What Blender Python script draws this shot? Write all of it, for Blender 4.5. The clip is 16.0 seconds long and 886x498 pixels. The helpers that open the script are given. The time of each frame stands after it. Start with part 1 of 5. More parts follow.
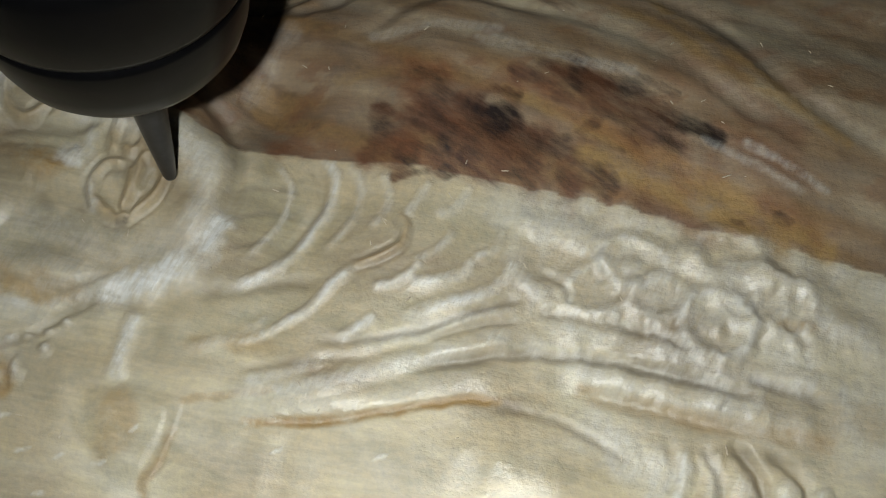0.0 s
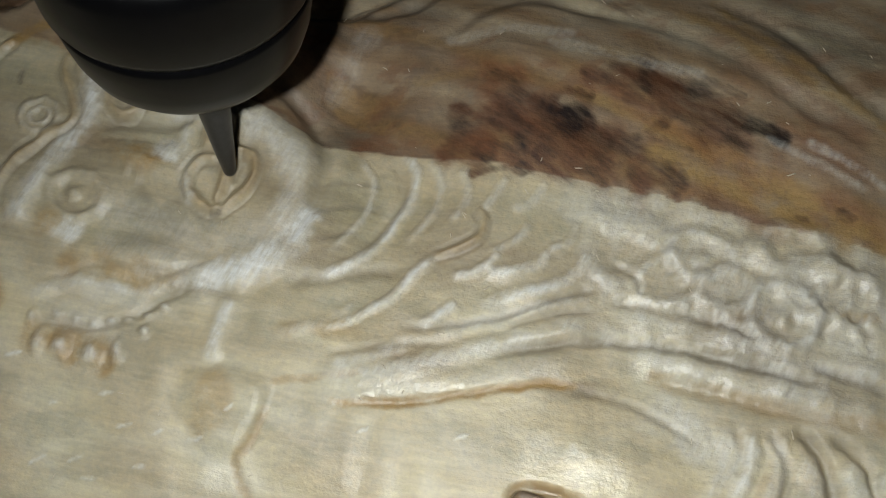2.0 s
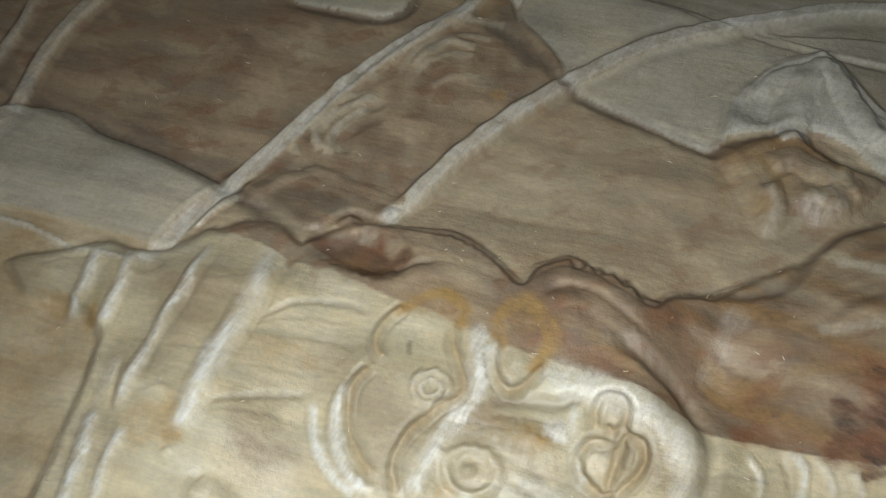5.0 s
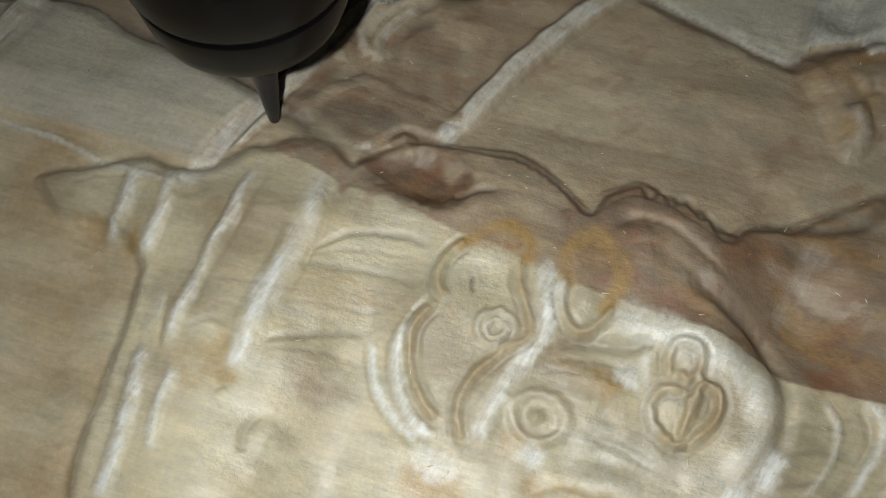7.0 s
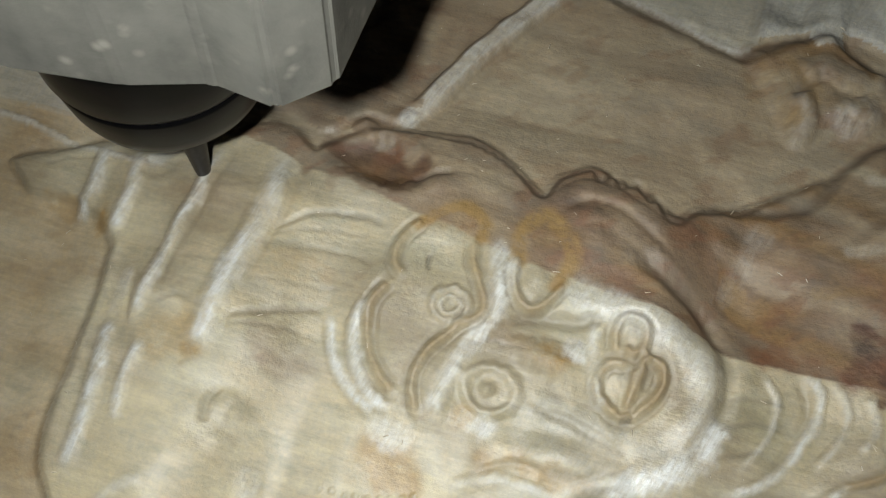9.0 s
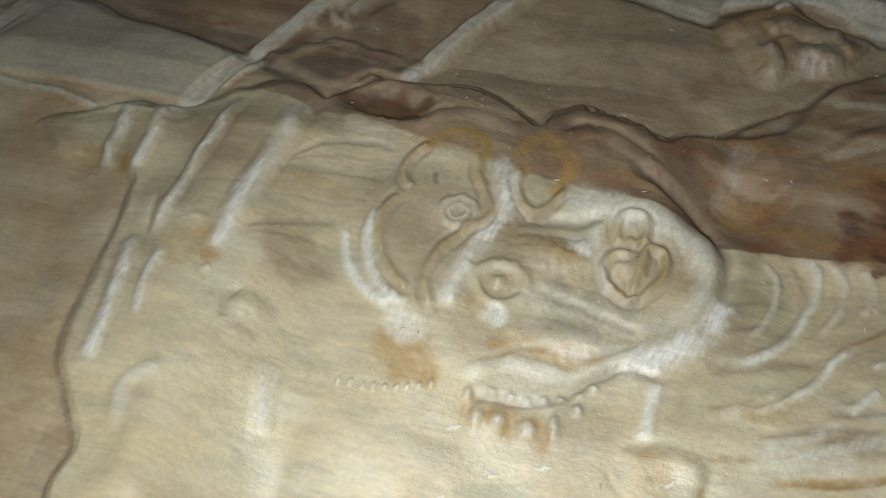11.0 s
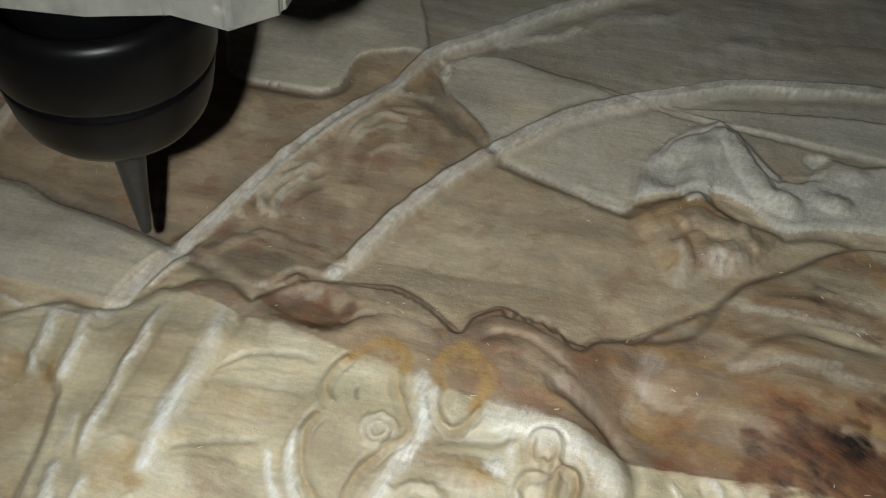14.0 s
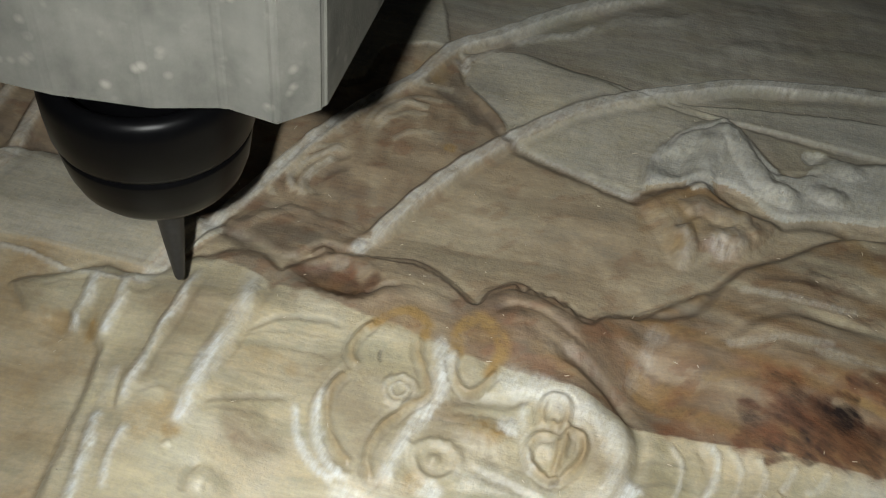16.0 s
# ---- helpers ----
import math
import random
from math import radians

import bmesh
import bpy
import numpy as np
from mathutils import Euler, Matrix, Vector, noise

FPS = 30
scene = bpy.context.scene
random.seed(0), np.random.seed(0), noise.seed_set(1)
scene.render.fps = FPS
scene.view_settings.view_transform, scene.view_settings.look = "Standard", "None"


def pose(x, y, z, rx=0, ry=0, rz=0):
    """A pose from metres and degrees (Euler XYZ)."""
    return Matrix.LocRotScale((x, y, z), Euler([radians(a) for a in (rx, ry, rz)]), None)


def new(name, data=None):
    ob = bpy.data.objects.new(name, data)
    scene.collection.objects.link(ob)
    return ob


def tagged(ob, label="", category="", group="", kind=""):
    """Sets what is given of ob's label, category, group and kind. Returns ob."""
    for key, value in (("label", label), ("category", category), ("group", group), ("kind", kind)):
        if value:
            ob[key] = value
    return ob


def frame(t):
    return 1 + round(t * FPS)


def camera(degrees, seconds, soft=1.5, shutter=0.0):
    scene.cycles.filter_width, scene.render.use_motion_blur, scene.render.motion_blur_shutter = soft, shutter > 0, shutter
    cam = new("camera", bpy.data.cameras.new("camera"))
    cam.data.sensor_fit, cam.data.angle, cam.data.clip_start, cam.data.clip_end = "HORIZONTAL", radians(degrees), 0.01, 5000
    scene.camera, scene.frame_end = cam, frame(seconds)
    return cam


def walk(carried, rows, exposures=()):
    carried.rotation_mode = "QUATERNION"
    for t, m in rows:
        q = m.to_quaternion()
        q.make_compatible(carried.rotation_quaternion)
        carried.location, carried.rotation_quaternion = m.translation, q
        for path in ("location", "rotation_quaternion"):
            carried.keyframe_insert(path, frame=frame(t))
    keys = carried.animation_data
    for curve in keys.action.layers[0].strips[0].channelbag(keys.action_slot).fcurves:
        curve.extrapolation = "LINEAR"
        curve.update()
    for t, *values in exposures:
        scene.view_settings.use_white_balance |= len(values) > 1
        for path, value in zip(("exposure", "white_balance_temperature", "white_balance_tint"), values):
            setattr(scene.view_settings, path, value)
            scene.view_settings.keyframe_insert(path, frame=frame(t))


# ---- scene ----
cam = camera(45.9, 16.0, soft=1.0, shutter=0.2)
MM = 0.001

# seconds, place in millimetres, turn in degrees
PATH = [
    (0, 63.65, -99.14, 138.01, 32.07, -2.17, 10.38),
    (0.5, 60.53, -98.44, 138.12, 31.39, -1.79, 10.97),
    (1, 56.15, -102.42, 137.65, 32.07, -1.52, 11.55),
    (1.5, 56.72, -105.58, 140.89, 32.51, -1.2, 11.68),
    (2, 57.44, -107.33, 143.68, 32.52, -1.05, 11.74),
    (2.5, 56.01, -109.64, 145.56, 32.17, -1.61, 11.91),
    (3, 53.86, -114.02, 148.08, 32.73, -1.88, 11.75),
    (3.5, 55.09, -120, 151.69, 32.84, -1.24, 12.26),
    (4, 54.44, -122.45, 162.14, 33.21, -1.49, 12.62),
    (4.5, 37.21, -116.46, 173.62, 36.74, 3.72, 16.89),
    (4.7, 5.81, -107.99, 167.21, 37.67, 0.8, 16.19),
    (6.8, -20.65, -78.27, 168.35, 28.8, -0.57, 15.75),
    (7, -22.08, -79.31, 167.22, 27.9, -0.79, 16.28),
    (7.5, -19.94, -80.42, 170.38, 28.08, -1.17, 16.42),
    (8, -17.71, -79.99, 170.6, 27.28, -1.36, 16.59),
    (8.5, -16.02, -82.06, 173.63, 28.58, -0.88, 16.43),
    (9, -13.46, -84.04, 171.52, 28.06, -1.13, 16.47),
    (9.5, -14.08, -87.35, 172.08, 27.45, -0.95, 16.82),
    (10, -14.75, -93.97, 165.42, 25.6, -0.93, 17.3),
    (10.2, -5.53, -110.86, 151.21, 31.76, -0.36, 16.18),
    (12.3, -3.17, -148.2, 142.7, 47.4, -1.99, 13.14),
    (12.5, 0.67, -140.05, 156.9, 49.28, -0.84, 13.75),
    (13, -16.05, -130.32, 172.78, 47.54, -1.46, 14.68),
    (13.5, -4.49, -114.41, 170.68, 43.3, -1.87, 11.51),
    (14, -6.12, -112.73, 176.84, 41.81, -3.27, 12.09),
    (14.5, -15.46, -120.59, 176.85, 41.52, -3.27, 13.7),
    (15, -15.79, -126.51, 176.87, 42.45, -4, 14.12),
    (15.5, -8.36, -127.35, 178.61, 42.36, -4.37, 13.06),
    (16, -8.09, -129.32, 181.58, 42.52, -4.47, 13.08),
]
view = [(t, pose(x * MM, y * MM, z * MM, rx, ry, rz)) for t, x, y, z, rx, ry, rz in PATH]
walk(cam, view, [(0.0, -0.48), (2.0, -0.34), (3.5, -0.13), (4.0, -0.06), (4.5, 0.38), (7.0, 0.05), (8.5, 0.1), (10.0, 0.2), (12.5, 0.24), (13.0, 0.52), (14.0, 0.6), (16.0, 0.74)])

# ---- light: the small white lamp of the filming phone, 18 mm beside its lens, is all that shines
world = bpy.data.worlds.new("world")
world.use_nodes = True
world.node_tree.nodes["Background"].inputs[0].default_value = (0.6, 0.65, 0.7, 1)
world.node_tree.nodes["Background"].inputs[1].default_value = 0.004
scene.world = world
LAMP_STRENGTH = 3600.0


# ---- materials
def material(name):
    m = bpy.data.materials.new(name)
    m.use_nodes = True
    nt = m.node_tree
    return m, nt, nt.nodes["Principled BSDF"]


def node(nt, kind, **values):
    n = nt.nodes.new(kind)
    for key, value in values.items():
        n.inputs[key.replace("_", " ")].default_value = value
    return n


def noise_of(nt, coord, scale, detail=4.0, rough=0.55):
    n = node(nt, "ShaderNodeTexNoise", Scale=scale, Detail=detail, Roughness=rough)
    nt.links.new(coord, n.inputs["Vector"])
    return n.outputs["Fac"]


def remap(nt, value, a, b, c=0.0, d=1.0):
    n = node(nt, "ShaderNodeMapRange", From_Min=a, From_Max=b, To_Min=c, To_Max=d)
    nt.links.new(value, n.inputs["Value"])
    return n.outputs["Result"]


def mixed(nt, fac, a, b, how="MIX"):
    n = nt.nodes.new("ShaderNodeMix")
    n.data_type, n.blend_type = "RGBA", how
    for socket, value in ((n.inputs[0], fac), (n.inputs[6], a), (n.inputs[7], b)):
        if isinstance(value, (int, float)):
            socket.default_value = value
        elif isinstance(value, tuple):
            socket.default_value = (*value, 1)
        else:
            nt.links.new(value, socket)
    return n.outputs[2]


def math2(nt, how, a, b):
    n = nt.nodes.new("ShaderNodeMath")
    n.operation = how
    for socket, value in ((n.inputs[0], a), (n.inputs[1], b)):
        if isinstance(value, (int, float)):
            socket.default_value = value
        else:
            nt.links.new(value, socket)
    return n.outputs[0]


def attribute(nt, name):
    n = nt.nodes.new("ShaderNodeAttribute")
    n.attribute_name = name
    return n.outputs["Fac"]


def bumped(nt, shader, height, strength, distance, below=None):
    n = node(nt, "ShaderNodeBump", Strength=strength, Distance=distance)
    nt.links.new(height, n.inputs["Height"])
    if below is not None:
        nt.links.new(below, n.inputs["Normal"])
    nt.links.new(n.outputs["Normal"], shader.inputs["Normal"])
    return n.outputs["Normal"]


def stretched(nt, coord, turn, long, short):
    """Coordinates for streaks that lie at an angle in the panel, with their length and width in metres."""
    n = nt.nodes.new("ShaderNodeMapping")
    n.vector_type = "TEXTURE"
    n.inputs["Rotation"].default_value = (0, 0, radians(turn))
    n.inputs["Scale"].default_value = (long, short, short * 2)
    nt.links.new(coord, n.inputs["Vector"])
    return n.outputs[0]


def wood_material():
    """Freshly milled wood: pale sapwood, brown heartwood, ochre and dark stains, white torn fibres on the cut ridges,
    and painted shade and sheen.
    """
    m, nt, shader = material("milled_wood")
    coord = nt.nodes.new("ShaderNodeTexCoord").outputs["Object"]
    grain_map = node(nt, "ShaderNodeMapping", Rotation=(0, 0, radians(8)), Scale=(24, 230, 150))
    nt.links.new(coord, grain_map.inputs["Vector"])
    grain = noise_of(nt, grain_map.outputs[0], 1.0, 6.0, 0.62)
    knot_map = stretched(nt, coord, -26, 0.0105, 0.0026)
    thread = noise_of(nt, stretched(nt, coord, -2, 0.006, 0.0008), 1.0, 4.0, 0.6)
    comb = noise_of(nt, stretched(nt, coord, 72, 0.0045, 0.0008), 1.0, 3.0, 0.6)
    broad = noise_of(nt, coord, 38.0, 3.0)
    speck = noise_of(nt, coord, 900.0, 3.0, 0.7)
    patch = stretched(nt, coord, 6, 0.017, 0.0062)
    warp = stretched(nt, coord, -20, 0.010, 0.0045)
    blot = [noise_of(nt, stretched(nt, coord, turn, long, short), 1.0, 3.0, 0.5) for turn, long, short in ((10, 0.016, 0.0075), (-14, 0.012, 0.006), (24, 0.009, 0.0045))]
    pale = mixed(nt, remap(nt, grain, 0.35, 0.7), (0.63, 0.585, 0.45), (0.47, 0.42, 0.305))
    pale = mixed(nt, remap(nt, broad, 0.48, 0.68, 0.0, 0.7), pale, (0.62, 0.52, 0.34))
    pale = mixed(nt, remap(nt, noise_of(nt, patch, 1.0, 4.0), 0.52, 0.62, 0.0, 0.7), pale, (0.40, 0.375, 0.28))
    pale = mixed(nt, remap(nt, blot[0], 0.50, 0.62, 0.0, 0.5), pale, (0.66, 0.55, 0.36))
    pale = mixed(nt, remap(nt, blot[1], 0.52, 0.66, 0.0, 0.3), pale, (0.70, 0.67, 0.59))
    pale = mixed(nt, remap(nt, blot[2], 0.53, 0.64, 0.0, 0.4), pale, (0.45, 0.415, 0.30))
    tan = mixed(nt, remap(nt, grain, 0.32, 0.72), (0.42, 0.34, 0.24), (0.265, 0.20, 0.138))
    tan = mixed(nt, remap(nt, broad, 0.45, 0.75), tan, (0.34, 0.26, 0.18))
    tan = mixed(nt, remap(nt, blot[0], 0.51, 0.60, 0.0, 0.6), tan, (0.275, 0.24, 0.19))
    tan = mixed(nt, remap(nt, blot[1], 0.54, 0.62, 0.0, 0.6), tan, (0.44, 0.355, 0.25))
    tan = mixed(nt, remap(nt, blot[2], 0.56, 0.63, 0.0, 0.6), tan, (0.26, 0.165, 0.105))
    brown = mixed(nt, remap(nt, grain, 0.3, 0.7), (0.25, 0.155, 0.095), (0.10, 0.055, 0.034))
    brown = mixed(nt, remap(nt, noise_of(nt, warp, 1.0, 4.0), 0.50, 0.60, 0.0, 0.7), brown, (0.085, 0.05, 0.034))
    brown = mixed(nt, remap(nt, blot[1], 0.53, 0.62, 0.0, 0.55), brown, (0.34, 0.245, 0.165))
    brown = mixed(nt, remap(nt, blot[2], 0.54, 0.62, 0.0, 0.6), brown, (0.21, 0.095, 0.048))
    pale = mixed(nt, math2(nt, "MULTIPLY", attribute(nt, "olive"), remap(nt, grain, 0.25, 0.6, 0.5, 1.0)), pale, (0.235, 0.212, 0.135))
    tone = attribute(nt, "tone")
    colour = mixed(nt, remap(nt, tone, 0.0, 0.5), pale, tan)
    colour = mixed(nt, remap(nt, tone, 0.5, 1.0), colour, brown)
    grey_wood = mixed(nt, remap(nt, grain, 0.35, 0.66), (0.41, 0.41, 0.375), (0.25, 0.25, 0.222))
    colour = mixed(nt, attribute(nt, "grey"), colour, mixed(nt, remap(nt, blot[0], 0.5, 0.6, 0.0, 0.6), grey_wood, (0.33, 0.32, 0.25)))
    ochre = math2(nt, "MULTIPLY", attribute(nt, "ochre"), remap(nt, noise_of(nt, coord, 190.0, 4.0, 0.65), 0.28, 0.52))
    colour = mixed(nt, ochre, colour, (0.36, 0.235, 0.095))
    rust = math2(nt, "MULTIPLY", attribute(nt, "rust"), remap(nt, noise_of(nt, knot_map, 0.6, 5.0, 0.65), 0.32, 0.62))
    colour = mixed(nt, rust, colour, (0.20, 0.075, 0.03))
    ragged = math2(nt, "ADD", math2(nt, "MULTIPLY", attribute(nt, "knot"), 0.6), math2(nt, "MULTIPLY", noise_of(nt, knot_map, 1.0, 5.0, 0.68), 1.6))
    knot = math2(nt, "MULTIPLY", remap(nt, ragged, 0.92, 1.52, 0.0, 1.0), remap(nt, attribute(nt, "knot"), 0.03, 0.4))
    colour = mixed(nt, knot, colour, mixed(nt, remap(nt, noise_of(nt, coord, 130.0, 3.0), 0.40, 0.56), (0.10, 0.042, 0.021), (0.016, 0.009, 0.008)))
    # painted shade of cuts and edges, together with dark cracks and tears
    mark_shade = math2(nt, "MULTIPLY", attribute(nt, "mark_shade"), remap(nt, speck, 0.3, 0.6, 0.5, 1.0))
    colour = mixed(nt, mark_shade, colour, (0.10, 0.088, 0.076))
    # white of torn fibres, and the sheen on ridges painted with it
    fibre_sheen = math2(nt, "MULTIPLY", attribute(nt, "fibre_sheen"), math2(nt, "MULTIPLY", remap(nt, noise_of(nt, coord, 300.0, 4.0, 0.65), 0.34, 0.52, 0.4, 1.0), remap(nt, comb, 0.34, 0.6, 0.5, 1.0)))
    colour = mixed(nt, fibre_sheen, colour, (0.76, 0.765, 0.745))
    colour = mixed(nt, remap(nt, speck, 0.34, 0.66, 0.0, 0.34), colour, (0.78, 0.72, 0.58), "OVERLAY")
    colour = mixed(nt, remap(nt, thread, 0.35, 0.68, 0.0, 0.18), colour, (0.30, 0.27, 0.20), "MULTIPLY")
    nt.links.new(colour, shader.inputs["Base Color"])
    rough = math2(nt, "ADD", remap(nt, grain, 0.3, 0.7, 0.36, 0.5), remap(nt, tone, 0.3, 0.9, 0.0, 0.14))
    rough = math2(nt, "SUBTRACT", rough, math2(nt, "MULTIPLY", attribute(nt, "polish"), 0.22))
    nt.links.new(rough, shader.inputs["Roughness"])
    shader.inputs["Specular IOR Level"].default_value = 0.55
    lines = node(nt, "ShaderNodeTexWave", Scale=420.0, Distortion=1.2, Detail=2.0)
    lines.inputs["Detail Scale"].default_value = 3.0
    nt.links.new(coord, lines.inputs["Vector"])
    one = bumped(nt, shader, lines.outputs["Fac"], 0.025, 0.0003)
    two = bumped(nt, shader, noise_of(nt, coord, 260.0, 5.0, 0.65), 0.30, 0.0010, one)
    three = bumped(nt, shader, grain, 0.25, 0.0006, two)
    grit = bumped(nt, shader, noise_of(nt, coord, 750.0, 3.0, 0.7), 0.2, 0.0004, three)
    four = bumped(nt, shader, thread, 0.12, 0.0003, grit)
    bumped(nt, shader, math2(nt, "MULTIPLY", comb, attribute(nt, "fibre_sheen")), 0.35, 0.0005, four)
    return m


def plain_material(name, dark, light, rough, metal=0.0, scale=200.0, bump=0.2, depth=0.0005, gloss=0.5):
    m, nt, shader = material(name)
    coord = nt.nodes.new("ShaderNodeTexCoord").outputs["Object"]
    fine, wide = noise_of(nt, coord, scale, 5.0, 0.65), noise_of(nt, coord, scale * 0.12, 3.0)
    colour = mixed(nt, remap(nt, fine, 0.3, 0.7), dark, light)
    nt.links.new(mixed(nt, remap(nt, wide, 0.35, 0.7, 0.0, 0.5), colour, dark), shader.inputs["Base Color"])
    nt.links.new(remap(nt, wide, 0.3, 0.7, rough * 0.85, min(1.0, rough * 1.2)), shader.inputs["Roughness"])
    shader.inputs["Metallic"].default_value = metal
    shader.inputs["Specular IOR Level"].default_value = gloss
    if bump:
        bumped(nt, shader, fine, bump, depth)
    return m


def dusty_material():
    """Grey metal under a mottled coat of sawdust with paler flecks."""
    m, nt, shader = material("dusty_cast_metal")
    coord = nt.nodes.new("ShaderNodeTexCoord").outputs["Object"]
    streak_map = node(nt, "ShaderNodeMapping", Scale=(150, 150, 22))
    nt.links.new(coord, streak_map.inputs["Vector"])
    colour = mixed(nt, remap(nt, noise_of(nt, coord, 75.0, 5.0, 0.6), 0.32, 0.7), (0.085, 0.085, 0.076), (0.20, 0.195, 0.17))
    colour = mixed(nt, remap(nt, noise_of(nt, streak_map.outputs[0], 1.0, 3.0), 0.45, 0.75, 0.0, 0.5), colour, (0.22, 0.215, 0.19))
    cells = node(nt, "ShaderNodeTexVoronoi", Scale=330.0)
    nt.links.new(coord, cells.inputs["Vector"])
    fleck = math2(nt, "MULTIPLY", remap(nt, cells.outputs["Distance"], 0.10, 0.34, 1.0, 0.0), remap(nt, noise_of(nt, coord, 120.0), 0.5, 0.62))
    colour = mixed(nt, math2(nt, "MULTIPLY", fleck, 0.7), colour, (0.34, 0.33, 0.28))
    nt.links.new(colour, shader.inputs["Base Color"])
    shader.inputs["Roughness"].default_value = 0.62
    bumped(nt, shader, noise_of(nt, coord, 260.0, 4.0, 0.6), 0.3, 0.0008)
    return m


def glow_material():
    m, nt, shader = material("lamp_glow")
    shader.inputs["Base Color"].default_value = (0.9, 0.9, 0.85, 1)
    shader.inputs["Emission Color"].default_value = (0.95, 0.98, 0.955, 1)
    shader.inputs["Emission Strength"].default_value = LAMP_STRENGTH
    return m


WOOD = wood_material()
BLACK = plain_material("blackened_steel", (0.002, 0.002, 0.0025), (0.004, 0.004, 0.0045), 0.3, 0.0, 500.0, 0.05, 0.0002, 0.13)
CARBIDE = plain_material("dull_carbide", (0.022, 0.022, 0.024), (0.045, 0.045, 0.047), 0.38, 0.3, 700.0, 0.05, 0.0002)
DUSTY = dusty_material()
MDF = plain_material("machine_bed_board", (0.20, 0.15, 0.10), (0.30, 0.23, 0.15), 0.8, 0.0, 60.0)
GLOW = glow_material()


# ---- mesh helpers
def part(name, bm, mat, parent=None, label="", smooth=False):
    data = bpy.data.meshes.new(name)
    bm.to_mesh(data)
    bm.free()
    data.materials.append(mat)
    if smooth:
        data.shade_smooth()
    ob = new(name, data)
    ob.parent = parent
    return tagged(ob, label)


def box_mesh(x0, y0, z0, x1, y1, z1, bevel=0.0):
    bm = bmesh.new()
    bmesh.ops.create_cube(bm, size=1.0)
    for v in bm.verts:
        v.co = Vector((x0 + (v.co.x + 0.5) * (x1 - x0), y0 + (v.co.y + 0.5) * (y1 - y0), z0 + (v.co.z + 0.5) * (z1 - z0))) * MM
    if bevel:
        bmesh.ops.bevel(bm, geom=bm.edges[:], offset=bevel * MM, segments=2, affect="EDGES")
    return bm


def lathe_mesh(profile, sides=96):
    """A turned shape from (radius, height) pairs in millimetres."""
    bm = bmesh.new()
    rings = []
    for r, z in profile:
        if r < 0.01:
            rings.append([bm.verts.new((0, 0, z * MM))])
        else:
            rings.append([bm.verts.new((r * MM * math.cos(math.tau * k / sides), r * MM * math.sin(math.tau * k / sides), z * MM)) for k in range(sides)])
    for a, b in zip(rings, rings[1:]):
        for k in range(sides):
            n = (k + 1) % sides
            if len(a) == 1 and len(b) > 1:
                bm.faces.new((a[0], b[n], b[k]))
            elif len(b) == 1 and len(a) > 1:
                bm.faces.new((a[k], a[n], b[0]))
            elif len(a) > 1:
                bm.faces.new((a[k], a[n], b[n], b[k]))
    bmesh.ops.recalc_face_normals(bm, faces=bm.faces[:])
    return bm


def prism_mesh(outline, z0, z1, bevel=0.0, segments=3):
    bm = bmesh.new()
    low = [bm.verts.new((x * MM, y * MM, z0 * MM)) for x, y in outline]
    high = [bm.verts.new((x * MM, y * MM, z1 * MM)) for x, y in outline]
    bm.faces.new(low[::-1])
    bm.faces.new(high)
    for k in range(len(low)):
        n = (k + 1) % len(low)
        bm.faces.new((low[k], low[n], high[n], high[k]))
    bmesh.ops.recalc_face_normals(bm, faces=bm.faces[:])
    if bevel:
        bmesh.ops.bevel(bm, geom=bm.edges[:], offset=bevel * MM, segments=segments, affect="EDGES")
    return bm


# ---- the bed of the machine under the panel
BED_Z = -45.0
bed = tagged(part("machine_bed", box_mesh(-420, -260, BED_Z - 25, 340, 420, BED_Z, 2), MDF), "brown fibreboard bed of the milling machine", "machine bed", kind="structure")

# ---- the carved relief: one height over a grid, shaped by the tool's cuts, then split into its carved parts
STEP = 0.4
GX, GY = np.arange(-246.0, 166.0, STEP), np.arange(-112.0, 222.0, STEP)
XX, YY = np.meshgrid(GX, GY)


def ramp(x, y):
    return np.clip(1.6 + 0.024 * x + 0.0726 * y, -9.0, 14.0)


def wavy(scale, seed, rows=12):
    """Smooth unevenness from a few crossed waves."""
    rng = np.random.RandomState(seed)
    out = np.zeros_like(XX)
    for _ in range(rows):
        a, k, p = rng.uniform(0, math.tau), rng.uniform(0.5, 1.6) / scale, rng.uniform(0, math.tau)
        out += np.sin((XX * math.cos(a) + YY * math.sin(a)) * k * math.tau + p)
    return out / math.sqrt(rows)


W40, W14, W5, W2 = wavy(60, 1), wavy(22, 2), wavy(8, 3), wavy(3.2, 4)
Z = ramp(XX, YY) - 1.6 + 0.55 * W40 + 0.28 * W14 + 0.09 * W5
TONE = np.full_like(XX, 0.42) + 0.07 * W40
FIBRE_SHEEN, MARK_SHADE, OCHRE, KNOT, POLISH, OLIVE, RUST, GREY = (np.zeros_like(XX) for _ in range(8))
OWNER = np.zeros(XX.shape, int)
CARVED = ["ground"]


def spot(points, margin):
    xs, ys = [p[0] for p in points], [p[1] for p in points]
    i0, i1 = np.searchsorted(GX, (min(xs) - margin, max(xs) + margin))
    j0, j1 = np.searchsorted(GY, (min(ys) - margin, max(ys) + margin))
    return (slice(j0, j1), slice(i0, i1))


def smooth(x):
    x = np.clip(x, 0.0, 1.0)
    return x * x * (3 - 2 * x)


